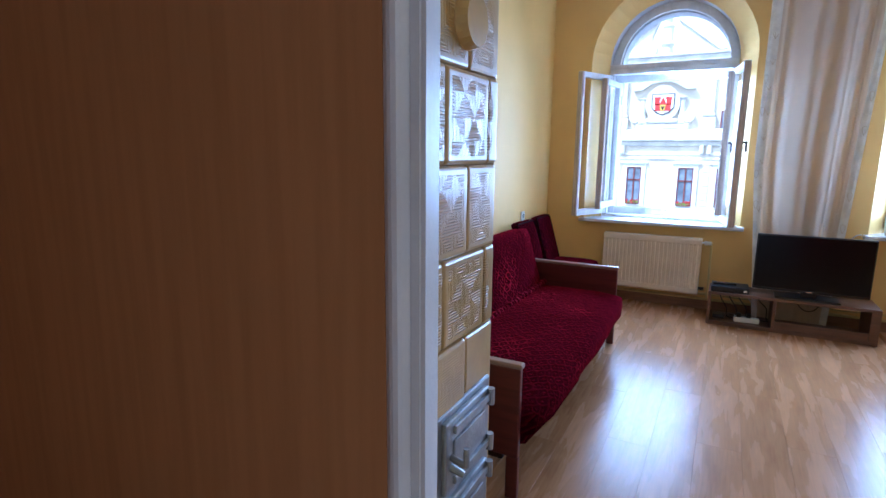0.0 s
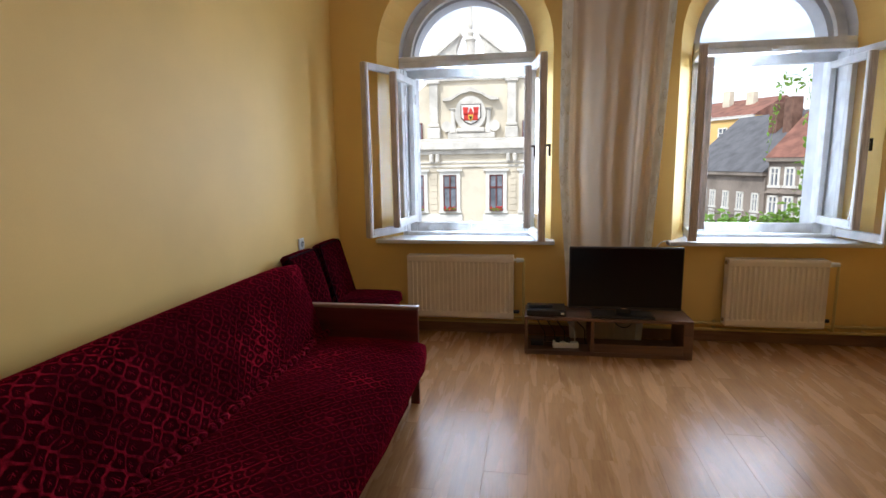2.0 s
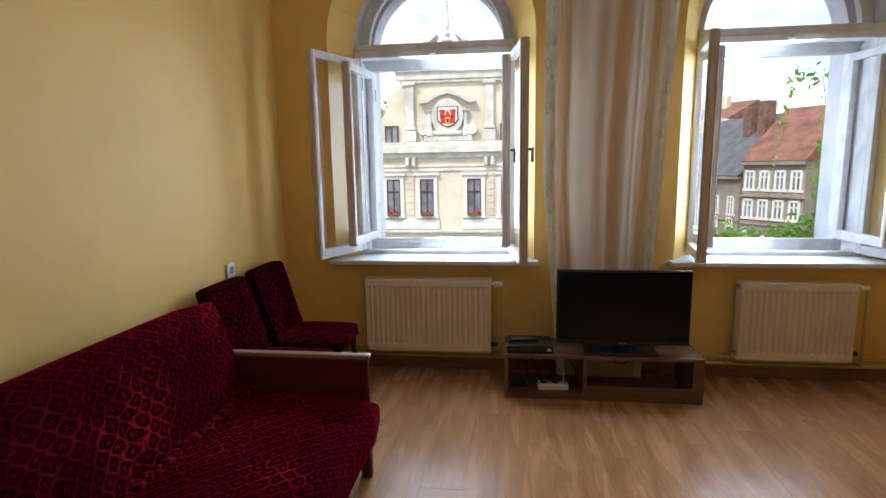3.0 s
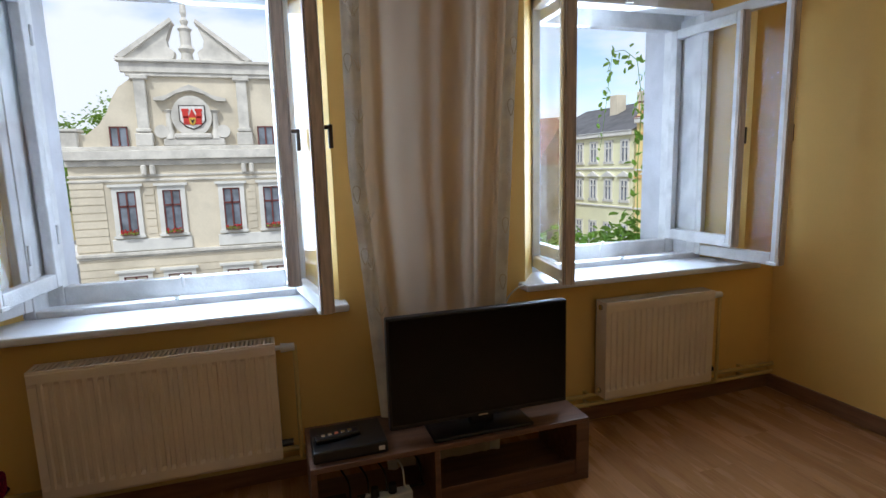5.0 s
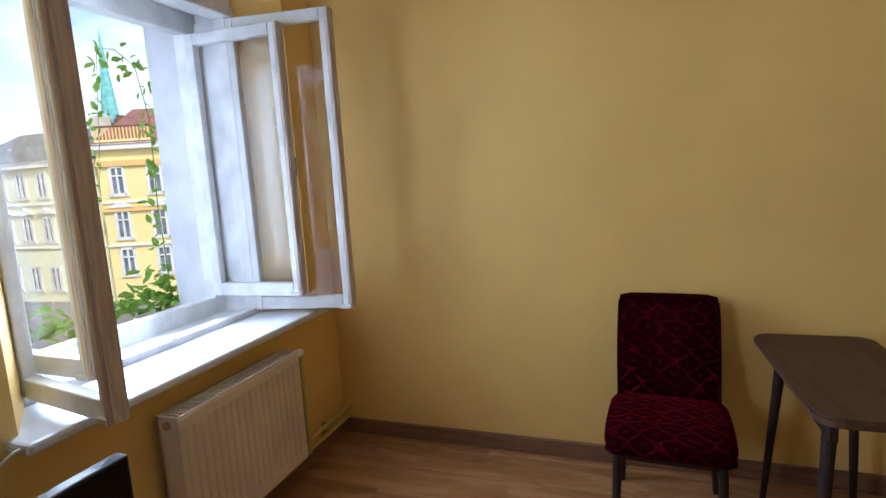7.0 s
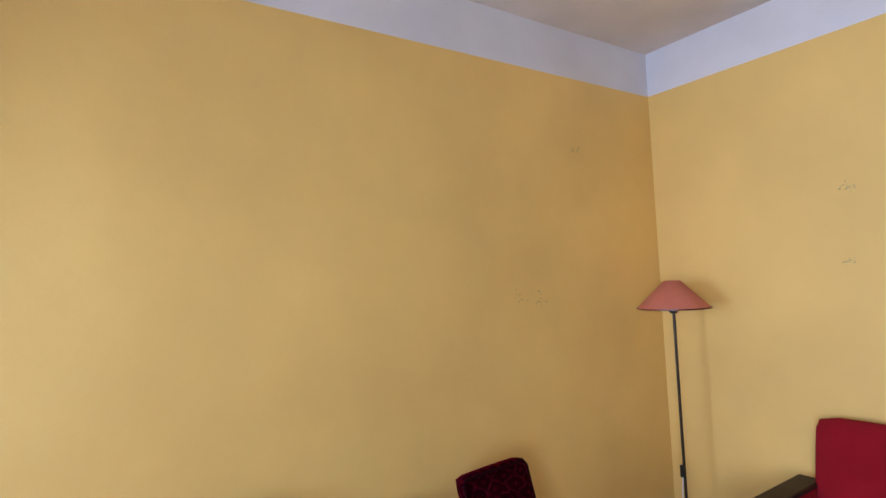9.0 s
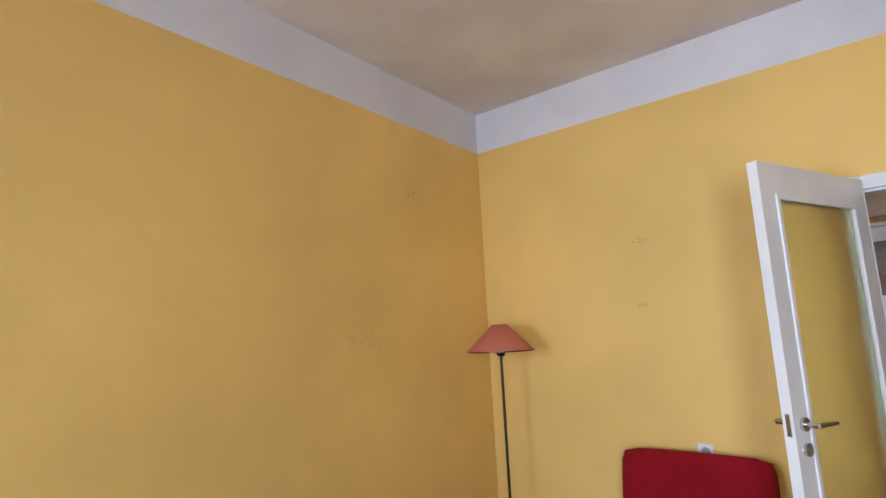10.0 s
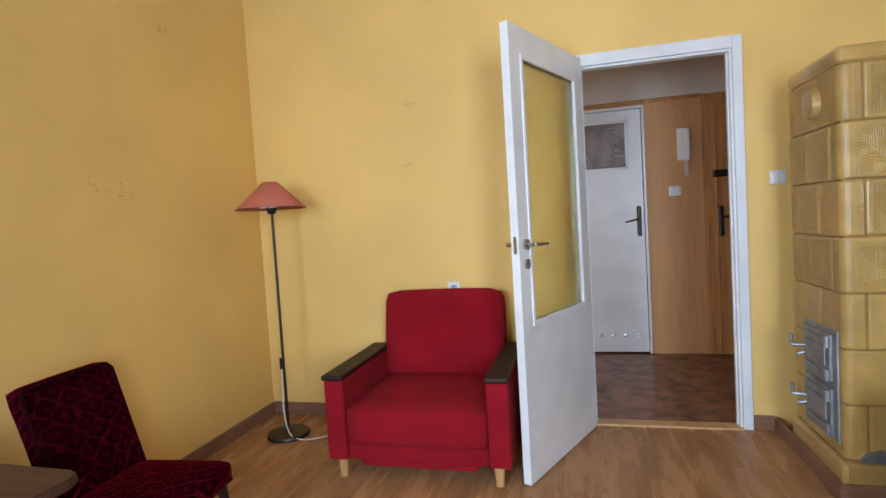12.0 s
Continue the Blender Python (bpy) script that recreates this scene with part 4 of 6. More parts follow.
# ---------------------------------------------------------------- radiators and pipes
def radiator(x0, x1, label):
    z0, z1, yf, yb = 0.15, 0.643, -0.128, -0.036
    r = thing("radiator", pose((x0 + x1) / 2, 0, 0), label, "radiator", "radiators under the windows")
    w = (x1 - x0) / 2
    n = int((x1 - x0) / 0.036)
    bm = bmesh.new()
    prof = []
    for i in range(n):
        c = -w + 0.02 + (2 * w - 0.04) * (i + 0.5) / n
        p = (2 * w - 0.04) / n
        prof += [(c - 0.30 * p, yf + 0.008), (c - 0.16 * p, yf), (c + 0.16 * p, yf), (c + 0.30 * p, yf + 0.008)]
    prof = [(-w + 0.002, yf + 0.002)] + prof + [(w - 0.002, yf + 0.002)]
    zs = [z0, z0 + 0.012, z0 + 0.045, z0 + 0.06, z1 - 0.06, z1 - 0.045, z1 - 0.012, z1]
    grid = []
    for j, z in enumerate(zs):
        flat = j in (0, 1, 2, 5, 6, 7)
        grid.append([bm.verts.new((x, (yf + (0.006 if j in (0, 7) else 0.0)) if flat else y, z)) for x, y in prof])
    for a, b in zip(grid, grid[1:]):
        for i in range(len(prof) - 1):
            bm.faces.new((a[i], a[i + 1], b[i + 1], b[i]))
    bmesh.ops.recalc_face_normals(bm, faces=bm.faces)
    part("front_panel", bm, M_RAD, r)
    part("back_panel", B(-w, w, yb - 0.012, yb, z0, z1, 0.003), M_RAD, r)
    for sx in (-1, 1):
        part("side_panel", B(*sorted((sx * w, sx * (w - 0.004))), yf + 0.004, yb, z0 + 0.005, z1 - 0.002), M_RAD, r)
    bm = bmesh.new()
    k = int(2 * w / 0.016)
    for i in range(k):
        x = -w + 0.008 + (2 * w - 0.016) * i / (k - 1)
        box(bm, x - 0.004, x + 0.004, yf + 0.010, yb - 0.012, z1 - 0.008, z1 - 0.001)
    box(bm, -w, w, yf + 0.002, yf + 0.010, z1 - 0.012, z1, 0.002)
    box(bm, -w, w, yb - 0.014, yb, z1 - 0.012, z1, 0.002)
    part("top_grille", bm, M_RAD, r)
    bm = bmesh.new()
    rod(bm, (w, (yf + yb) / 2, z1 - 0.035), (w + 0.03, (yf + yb) / 2, z1 - 0.035), 0.010)
    rod(bm, (w + 0.02, (yf + yb) / 2 - 0.005, z1 - 0.035), (w + 0.075, (yf + yb) / 2 - 0.005, z1 - 0.035), 0.019, 0.015, 16)
    part("thermostat_valve", bm, M_PLASTIC, r, "white thermostatic valve head")
    bm = bmesh.new()
    rod(bm, (w, (yf + yb) / 2, z0 + 0.05), (w + 0.045, (yf + yb) / 2, z0 + 0.05), 0.014)
    part("return_valve", bm, M_BLACK, r, "dark return valve")
    for zz in (z0 + 0.04, z1 - 0.03):
        part("end_plug", rod(bmesh.new(), (-w - 0.008, (yf + yb) / 2, zz), (-w, (yf + yb) / 2, zz), 0.014), M_CHROME, r)
    for sx in (-0.7, 0.7):
        part("bracket", B(sx * w - 0.015, sx * w + 0.015, yb, 0.0, z0 + 0.05, z1 - 0.05), M_RAD, r)
    return r


radiator(0.592, 1.42, "wide cream ribbed panel radiator under window")
radiator(2.938, 3.59, "narrow cream ribbed panel radiator under window")
for z, label in ((0.098, "painted heating pipe along the wall base"), (0.145, "painted heating pipe above the skirting")):
    bm = bmesh.new()
    rod(bm, (0.02, -0.035, z), (W - 0.002, -0.035, z), 0.011)
    for x in (0.6, 1.7, 2.9, 3.9):
        box(bm, x - 0.008, x + 0.008, -0.04, 0, z - 0.014, z + 0.014)
    tagged(part("heating_pipe", bm, M_PIPE), label, "pipe", "heating pipes")
for x, label in ((1.495, "thin painted riser to the wide radiator"), (3.665, "thin painted riser to the narrow radiator")):
    bm = bmesh.new()
    rod(bm, (x, -0.082, 0.125), (x, -0.082, 0.608), 0.009)
    rod(bm, (x, -0.082, 0.608), (x - 0.045, -0.082, 0.608), 0.009)
    rod(bm, (x, -0.082, 0.125), (x, -0.03, 0.125), 0.009)
    tagged(part("heating_pipe", bm, M_PIPE), label, "pipe", "heating pipes")

# ---------------------------------------------------------------- sofa
sofa = thing("sofa_bed", pose(0.6, -2.33, 0), "dark red figured velvet sofa bed with wooden arms", "sofa")
Y0, Y1 = -0.985, 0.985
bm = bmesh.new()
cushion(bm, -0.24, 0.40, Y0, Y1, 0.205, 0.40, 0.05, 0.018, 9)
for v in bm.verts:
    if v.co.x > 0.2 and v.co.z > 0.3:
        v.co.z -= 0.10 * (v.co.x - 0.2)
    v.co.z += 0.004 * math.sin(v.co.y * 9)
    if v.co.x > 0.3 and v.co.z < 0.28:
        v.co.x -= 0.03
part("seat", bm, M_VELVET, sofa, smooth=True)
bm = bmesh.new()
cushion(bm, -0.07, 0.07, Y0 + 0.0, Y1 - 0.0, -0.05, 0.44, 0.05, 0.014, 9)
b = part("backrest", bm, M_VELVET, sofa, smooth=True)
b.matrix_basis = pose(-0.265, 0, 0.385, 0, -17, 0)
bm = bmesh.new()
roll = [(-0.185 + 0.004 * math.sin(k * 1.9), Y0 + 0.02 + (Y1 - Y0 - 0.04) * k / 40, 0.412 + 0.004 * math.sin(k * 1.3)) for k in range(41)]
for k in range(40):
    rod(bm, roll[k], roll[k + 1], 0.020 + 0.003 * math.sin(k * 2.3), 0.020 + 0.003 * math.sin((k + 1) * 2.3), seg=10)
part("seam_fold", bm, M_VELVET_LIT, sofa, "raised velvet fold along the back of the seat, coloured as lit", smooth=True)
for yy in (-0.5, 0.0, 0.5):
    part("button", rod(bmesh.new(), (0.12, yy, 0.395), (0.12, yy, 0.412), 0.014, 0.010), M_VELVET, sofa)
for yy in (Y0 - 0.03, Y1 + 0.005):
    arm = part("arm", B(-0.36, 0.335, yy, yy + 0.03, 0.18, 0.552, 0.006), M_MAHOG, sofa, "red-brown wooden arm panel")
    part("arm_top", B(-0.36, 0.342, yy - 0.006, yy + 0.034, 0.552, 0.572, 0.006), M_ARMTOP, arm, "pale worn wooden arm edge")
    part("leg", B(0.285, 0.335, yy, yy + 0.03, 0.0, 0.18, 0.005), M_MAHOG, arm)
    part("leg", B(-0.36, -0.31, yy, yy + 0.03, 0.0, 0.18, 0.005), M_MAHOG, arm)
part("frame", B(-0.30, 0.26, Y0, Y1, 0.14, 0.21, 0.006), M_DARKWOOD, sofa)

# ---------------------------------------------------------------- velvet chairs
def velvet_chair(m, label):
    c = thing("velvet_chair", m, label, "chair", "dark red velvet chairs")
    bm = bmesh.new()
    cushion(bm, -0.20, 0.205, -0.205, 0.205, 0.335, 0.42, 0.03, 0.014, 6)
    part("seat", bm, M_VELVET_CHAIR, c, smooth=True)
    bm = bmesh.new()
    cushion(bm, -0.03, 0.03, -0.19, 0.19, 0.0, 0.425, 0.018, 0.006, 8)
    for v in bm.verts:
        v.co.x -= 0.05 * (v.co.z / 0.43) ** 2
    b = part("backrest", bm, M_VELVET_CHAIR, c, smooth=True)
    b.matrix_basis = pose(-0.185, 0, 0.395, 0, -10, 0)
    bm = bmesh.new()
    edge = [(0.014, -0.186, 0.0), (0.014, -0.186, 0.393), (0.014, -0.17, 0.415), (0.014, 0.17, 0.415), (0.014, 0.186, 0.393), (0.014, 0.186, 0.0)]
    edge = [(x + 0.016 - 0.05 * (z / 0.43) ** 2, y, z) for x, y, z in edge]
    for v0, v1 in zip(edge, edge[1:]):
        rod(bm, v0, v1, 0.006, seg=8)
    part("piping", bm, M_PIPING, b)
    bm = bmesh.new()
    for v0, v1 in (((-0.17, -0.205, 0.35), (0.18, -0.205, 0.35)), ((0.18, -0.205, 0.35), (0.203, -0.18, 0.35)), ((0.203, -0.18, 0.35), (0.203, 0.18, 0.35)), ((0.203, 0.18, 0.35), (0.18, 0.205, 0.35)), ((0.18, 0.205, 0.35), (-0.17, 0.205, 0.35))):
        rod(bm, v0, v1, 0.006, seg=8)
    part("piping", bm, M_PIPING, c)
    for sx, sy in ((1, 1), (1, -1), (-1, 1), (-1, -1)):
        part("leg", rod(bmesh.new(), (sx * 0.17, sy * 0.165, 0.36), (sx * 0.19 - (0.03 if sx < 0 else 0), sy * 0.18, 0.0), 0.019, 0.011), M_DARKWOOD, c, "tapered dark wooden leg")
    bm = bmesh.new()
    box(bm, -0.18, 0.18, -0.18, -0.155, 0.315, 0.35, 0.004)
    box(bm, -0.18, 0.18, 0.155, 0.18, 0.315, 0.35, 0.004)
    box(bm, -0.18, -0.155, -0.155, 0.155, 0.315, 0.35, 0.004)
    box(bm, 0.155, 0.18, -0.155, 0.155, 0.315, 0.35, 0.004)
    part("seat_frame", bm, M_DARKWOOD, c)
    return c


chair = velvet_chair(pose(0.40, -0.545, 0, 0, 0, 0), "dark red velvet chair with splayed wooden legs by radiator")
tagged(copy_thing(chair, pose(0.40, -1.02, 0, 0, 0, -2)), label="dark red velvet chair standing against the sofa arm")
tagged(copy_thing(chair, pose(3.76, -1.605, 0, 0, 0, 177)), label="dark red velvet chair beside the brown table")
tagged(copy_thing(chair, pose(3.49, -2.69, 0, 0, 0, 185)), label="dark red velvet chair behind the brown table")

# ---------------------------------------------------------------- table
table = thing("side_table", pose(3.61, -2.11, 0), "small brown veneered table with tapered black legs", "table")
pts = []
for cx, cy, a0 in ((0.35, 0.13, 0), (-0.275, 0.115, 90), (-0.275, -0.125, 180), (0.35, -0.14, 270)):
    for k in range(6):
        a = radians(a0 + 18 * k)
        pts.append((cx + 0.06 * math.cos(a), cy + 0.06 * math.sin(a)))
bm = slab(bmesh.new(), pts, 0.642, 0.67)
bmesh.ops.bevel(bm, geom=[e for e in bm.edges if abs(e.verts[0].co.z - e.verts[1].co.z) < 1e-6], offset=0.006, segments=2, affect="EDGES")
part("tabletop", bm, M_TABLE, table)
bm = bmesh.new()
box(bm, -0.28, 0.30, -0.13, -0.11, 0.58, 0.642)
box(bm, -0.28, 0.30, 0.11, 0.13, 0.58, 0.642)
part("apron", bm, M_DARKWOOD, table)
for sx, sy in ((1, 1), (1, -1), (-1, 1), (-1, -1)):
    part("leg", rod(bmesh.new(), (0.035 + sx * 0.255, sy * 0.11, 0.642), (0.035 + sx * 0.315, sy * 0.15, 0.0), 0.02, 0.011), M_DARKWOOD, table, "tapered dark leg")

# ---------------------------------------------------------------- television corner
stand = thing("tv_stand", pose(1.51, -0.455, 0), "low open walnut board television stand", "tv stand")
SW, SD, SH = 1.123, 0.33, 0.272
part("top", B(0, SW, 0, SD, SH - 0.022, SH, 0.003), M_STAND, stand)
part("bottom", B(0, SW, 0, SD, 0.0, 0.03, 0.003), M_STAND, stand)
for x in (0, 0.455, SW - 0.06):
    part("upright", B(x, x + (0.022 if x < 1 else 0.06), 0, SD, 0.03, SH - 0.022, 0.002), M_STAND, stand)
part("plinth", B(0.477, SW - 0.06, 0.005, 0.02, 0.03, 0.09, 0.002), M_STAND, stand)
tv = thing("television", pose(2.19, -0.385, 0.272), "black flat television, switched off, on low stand", "television")
part("housing", B(-0.376, 0.376, 0.0, 0.04, 0.052, 0.49, 0.006), M_BLACK, tv)
part("screen", B(-0.366, 0.366, -0.003, 0.0, 0.072, 0.480), M_SCREEN, tv, "dark glossy screen")
part("badge", B(-0.02, 0.02, -0.005, -0.0005, 0.058, 0.064), M_CHROME, tv)
bm = bmesh.new()
box(bm, -0.22, 0.20, -0.055, 0.12, 0.0, 0.016, 0.007)
box(bm, -0.05, 0.05, 0.01, 0.04, 0.016, 0.06, 0.004)
part("foot", bm, M_BLACK, tv, "glossy black foot")
stb = thing("set_top_box", pose(1.66, -0.33, 0.272), "black set-top box lying on the stand", "set-top box")
part("case", B(-0.135, 0.135, -0.10, 0.10, 0.0, 0.045, 0.006), M_BLACK, stb)
part("display", B(0.10, 0.122, -0.102, -0.0995, 0.014, 0.030), M_PLASTIC, stb)
rc = thing("remote_control", pose(1.62, -0.34, 0.317, 0, 0, 8), "black remote control on the set-top box", "remote control")
part("body", B(-0.085, 0.085, -0.022, 0.022, 0.0, 0.018, 0.006), M_BLACK, rc)
for i in range(5):
    part("key", B(-0.06 + i * 0.025, -0.045 + i * 0.025, -0.008, 0.008, 0.017, 0.021, 0.002), M_CHROME if i != 2 else M_SHADE, rc)
ps = thing("power_strip", pose(1.80, -0.37, 0.03, 0, 0, 4), "white power strip with plugs inside the stand", "power strip")
part("body", B(-0.09, 0.09, -0.025, 0.025, 0, 0.04, 0.006), M_PLASTIC, ps)
for x in (-0.055, 0.015):
    part("plug", rod(bmesh.new(), (x, 0, 0.038), (x, 0, 0.075), 0.018, 0.014), M_BLACK, ps, "black mains plug")
router = thing("adapter_box", pose(1.60, -0.33, 0.03), "black power adapter lying in the stand", "adapter")
part("body", B(-0.045, 0.045, -0.03, 0.03, 0, 0.035, 0.006), M_BLACK, router)


def cable(name, pts, r, material, label):
    cu = bpy.data.curves.new(name, "CURVE")
    cu.dimensions, cu.bevel_depth, cu.bevel_resolution = "3D", r, 2
    sp = cu.splines.new("NURBS")
    sp.points.add(len(pts) - 1)
    for q, p in zip(sp.points, pts):
        q.co = (*p, 1)
    sp.use_endpoint_u, sp.order_u = True, 4
    cu.materials.append(material)
    return tagged(new(name, cu), label, "cable", "cables behind the television")


for i in range(5):
    x = 1.58 + 0.07 * i
    cable("cable", [(x, -0.16, 0.24), (x + 0.02, -0.22, 0.16), (x + 0.10, -0.33, 0.12 + 0.015 * i), (x + 0.05, -0.38, 0.05), (x + 0.14, -0.30, 0.036), (1.80 - 0.03 * i, -0.36, 0.075)], 0.004, M_BLACK if i != 3 else M_PLASTIC, "thin black cable looping in the stand" if i != 3 else "thin white cable looping in the stand")
cable("cable", [(2.2, -0.14, 0.5), (2.15, -0.11, 0.35), (2.12, -0.13, 0.16), (2.25, -0.25, 0.12), (2.30, -0.2, 0.2), (2.32, -0.14, 0.24)], 0.004, M_BLACK, "thin black cable behind the television")

# ---------------------------------------------------------------- curtain
bm = bmesh.new()
NX, NZ = 150, 40
rows = []
for j in range(NZ + 1):
    v = j / NZ
    z = 0.02 + v * (H - 0.025)
    k = z / H
    xl = 1.84 - 0.105 * min(1, z / 1.3) + 0.02 * max(0, k - 0.5)
    xr = 2.355 + 0.145 * min(1, z / 2.4)
    row = []
    for i in range(NX + 1):
        u = i / NX
        ph = (u + 0.11 * math.sin(6.3 * u + 0.4)) * 4.7 * 2 * math.pi
        amp = 0.0085 * (0.6 + 0.4 * math.sin(u * 13 + 1)) * (0.6 + 0.4 * k)
        y = -0.15 + amp * math.sin(ph + 0.9 * math.sin(z * 1.3 + u * 5)) + 0.0022 * math.sin(ph * 2.3 + z)
        row.append(bm.verts.new((xl + (xr - xl) * (u + 0.010 * math.sin(ph * 1.1 + z * 0.6)), y, z)))
    rows.append(row)
for a, b in zip(rows, rows[1:]):
    for i in range(NX):
        bm.faces.new((a[i], a[i + 1], b[i + 1], b[i]))
hems = []
for c0, c1 in ((0, 14), (NX - 11, NX)):
    hb = bmesh.new()
    hr = [[hb.verts.new((v.co.x, v.co.y - 0.003, v.co.z)) for v in row[c0:c1 + 1]] for row in rows]
    for a, b in zip(hr, hr[1:]):
        for i in range(len(a) - 1):
            hb.faces.new((a[i], a[i + 1], b[i + 1], b[i]))
    hems.append(hb)
folds = []
for c0, c1 in ((4, 22), (47, 60), (70, 77), (97, 118), (128, 146)):
    hb = bmesh.new()
    hr = [[hb.verts.new((v.co.x, v.co.y + 0.022, v.co.z)) for v in row[c0:c1 + 1]] for row in rows]
    for a, b in zip(hr, hr[1:]):
        for i in range(len(a) - 1):
            hb.faces.new((a[i], a[i + 1], b[i + 1], b[i]))
    folds.append(hb)
curtain = tagged(part("net_curtain", bm, M_CURTAIN, smooth=True), "long cream sheer curtain gathered between the two windows", "curtain")
for hb in folds:
    part("back_fold", hb, M_CURTAIN, curtain, smooth=True)
for hb in hems:
    part("embroidered_border", hb, M_HEM, curtain, "white embroidered curtain border", smooth=True)
rr = random.Random(9)
for j in range(9):
    bm = bmesh.new()
    zc = 0.75 + 0.19 * j
    xl = 1.84 - 0.105 * min(1, zc / 1.3) + 0.055 + rr.uniform(-0.01, 0.015)
    for k in range(3):
        a = radians(-35 + 35 * k + rr.uniform(-8, 8))
        rod(bm, (xl, -0.186, zc - 0.03), (xl + 0.034 * math.sin(a), -0.186, zc - 0.03 + 0.05 * math.cos(a)), 0.003, 0.0012, seg=6)
    part("stitched_leaf", bm, M_PANEL_STITCH, curtain, "tan stitched leaf motif")
for j in range(7):
    for side in (0, 1):
        zc = 0.72 + 0.245 * j + 0.09 * side
        if side:
            xc = 2.355 + 0.145 * min(1, zc / 2.4) - 0.028
        else:
            xc = 1.84 - 0.105 * min(1, zc / 1.3) + 0.022
        bm = bmesh.new()
        loop = [(xc + 0.013 * math.sin(a) + 0.004 * math.sin(2 * a), -0.176, zc + 0.034 * math.cos(a)) for a in (2 * math.pi * k / 14 for k in range(15))]
        for a, b in zip(loop, loop[1:]):
            rod(bm, a, b, 0.0022, seg=5)
        part("embroidered_loop", bm, M_PANEL_STITCH if (j + side) % 3 else M_HEM, curtain, "stitched leaf-shaped eyelet")

# ---------------------------------------------------------------- armchair
ac = thing("armchair", pose(2.815, -3.98, 0), "bright red upholstered armchair bed with dark arm tops", "armchair")
bm = bmesh.new()
cushion(bm, -0.355, 0.355, -0.24, 0.392, 0.175, 0.37, 0.028, 0.014, 8)
part("seat", bm, M_RED, ac, smooth=True)
bm = bmesh.new()
cushion(bm, -0.36, 0.36, -0.065, 0.065, 0.0, 0.52, 0.035, 0.012, 8)
b = part("backrest", bm, M_RED, ac, smooth=True)
b.matrix_basis = pose(0, -0.275, 0.328, 10, 0, 0)
part("front_panel", B(-0.36, 0.36, -0.30, 0.37, 0.095, 0.19, 0.015), M_RED, ac)
part("skirt", B(-0.30, 0.30, -0.2, 0.355, 0.06, 0.10, 0.015), M_RED, ac)
for sx in (-1, 1):
    arm = part("arm", B(*sorted((sx * 0.36, sx * 0.465)), -0.33, 0.38, 0.095, 0.505, 0.012), M_RED, ac)
    part("arm_top", B(*sorted((sx * 0.355, sx * 0.47)), -0.33, 0.395, 0.503, 0.53, 0.010), M_DARKWOOD, arm, "dark wooden arm top")
    for yy in (-0.28, 0.34):
        part("leg", rod(bmesh.new(), (sx * 0.40, yy, 0.10), (sx * 0.40, yy, 0.0), 0.026, 0.020, 16), M_LEGWOOD, ac, "short turned pale wooden leg")

# ---------------------------------------------------------------- floor lamp
lamp = thing("floor_lamp", pose(3.80, -4.09, 0), "black floor lamp with a salmon coolie shade", "floor lamp")
part("base", lathe(bmesh.new(), [(0.0, 0.0), (0.128, 0.0), (0.13, 0.008), (0.125, 0.02), (0.03, 0.026), (0.014, 0.04), (0.0, 0.04)], 40), M_BRONZE, lamp, "round dark base")
part("pole", rod(bmesh.new(), (0, 0, 0.03), (0.0, -0.0, 1.385), 0.0085), M_BRONZE, lamp)
part("socket", lathe(bmesh.new(), [(0.0, 1.37), (0.02, 1.37), (0.032, 1.395), (0.034, 1.425), (0.0, 1.425)], 20), M_BLACK, lamp)
bm = lathe(bmesh.new(), [(0.205, 1.403), (0.045, 1.563), (0.043, 1.563), (0.202, 1.40), (0.205, 1.403)], 48)
part("shade", bm, M_SHADE, lamp, "salmon fabric shade", smooth=True)
bm = lathe(bmesh.new(), [(0.207, 1.399), (0.207, 1.407), (0.202, 1.407), (0.202, 1.399), (0.207, 1.399)], 48)
part("rim", bm, M_MAHOG, lamp)
bm = bmesh.new()
for a in range(3):
    rod(bm, (0, 0, 1.548), (0.044 * math.cos(a * 2.09), 0.044 * math.sin(a * 2.09), 1.558), 0.002, seg=6)
rod(bm, (0, 0, 1.42), (0, 0, 1.548), 0.004, seg=8)
part("shade_carrier", bm, M_BRONZE, lamp)
part("inline_switch", B(-0.012, 0.012, 0.012, 0.028, 0.42, 0.49, 0.004), M_BLACK, lamp)
cu = cable("lamp_cord", [(3.80, -4.07, 0.42), (3.805, -4.05, 0.2), (3.79, -4.05, 0.03), (3.70, -4.0, 0.008), (3.60, -4.02, 0.008), (3.5, -4.1, 0.008), (3.4, -4.3, 0.008), (2.95, -4.42, 0.008), (2.78, -4.43, 0.4), (2.775, -4.425, 0.83)], 0.0035, M_PLASTIC, "thin white lamp cord on the floor")

cable("sill_cable", [(2.51, -0.10, 0.765), (2.49, -0.11, 0.77), (2.46, -0.09, 0.74), (2.44, -0.04, 0.68), (2.43, -0.02, 0.55), (2.42, -0.02, 0.3)], 0.004, M_PLASTIC, "thin white cable hanging from the window sill")

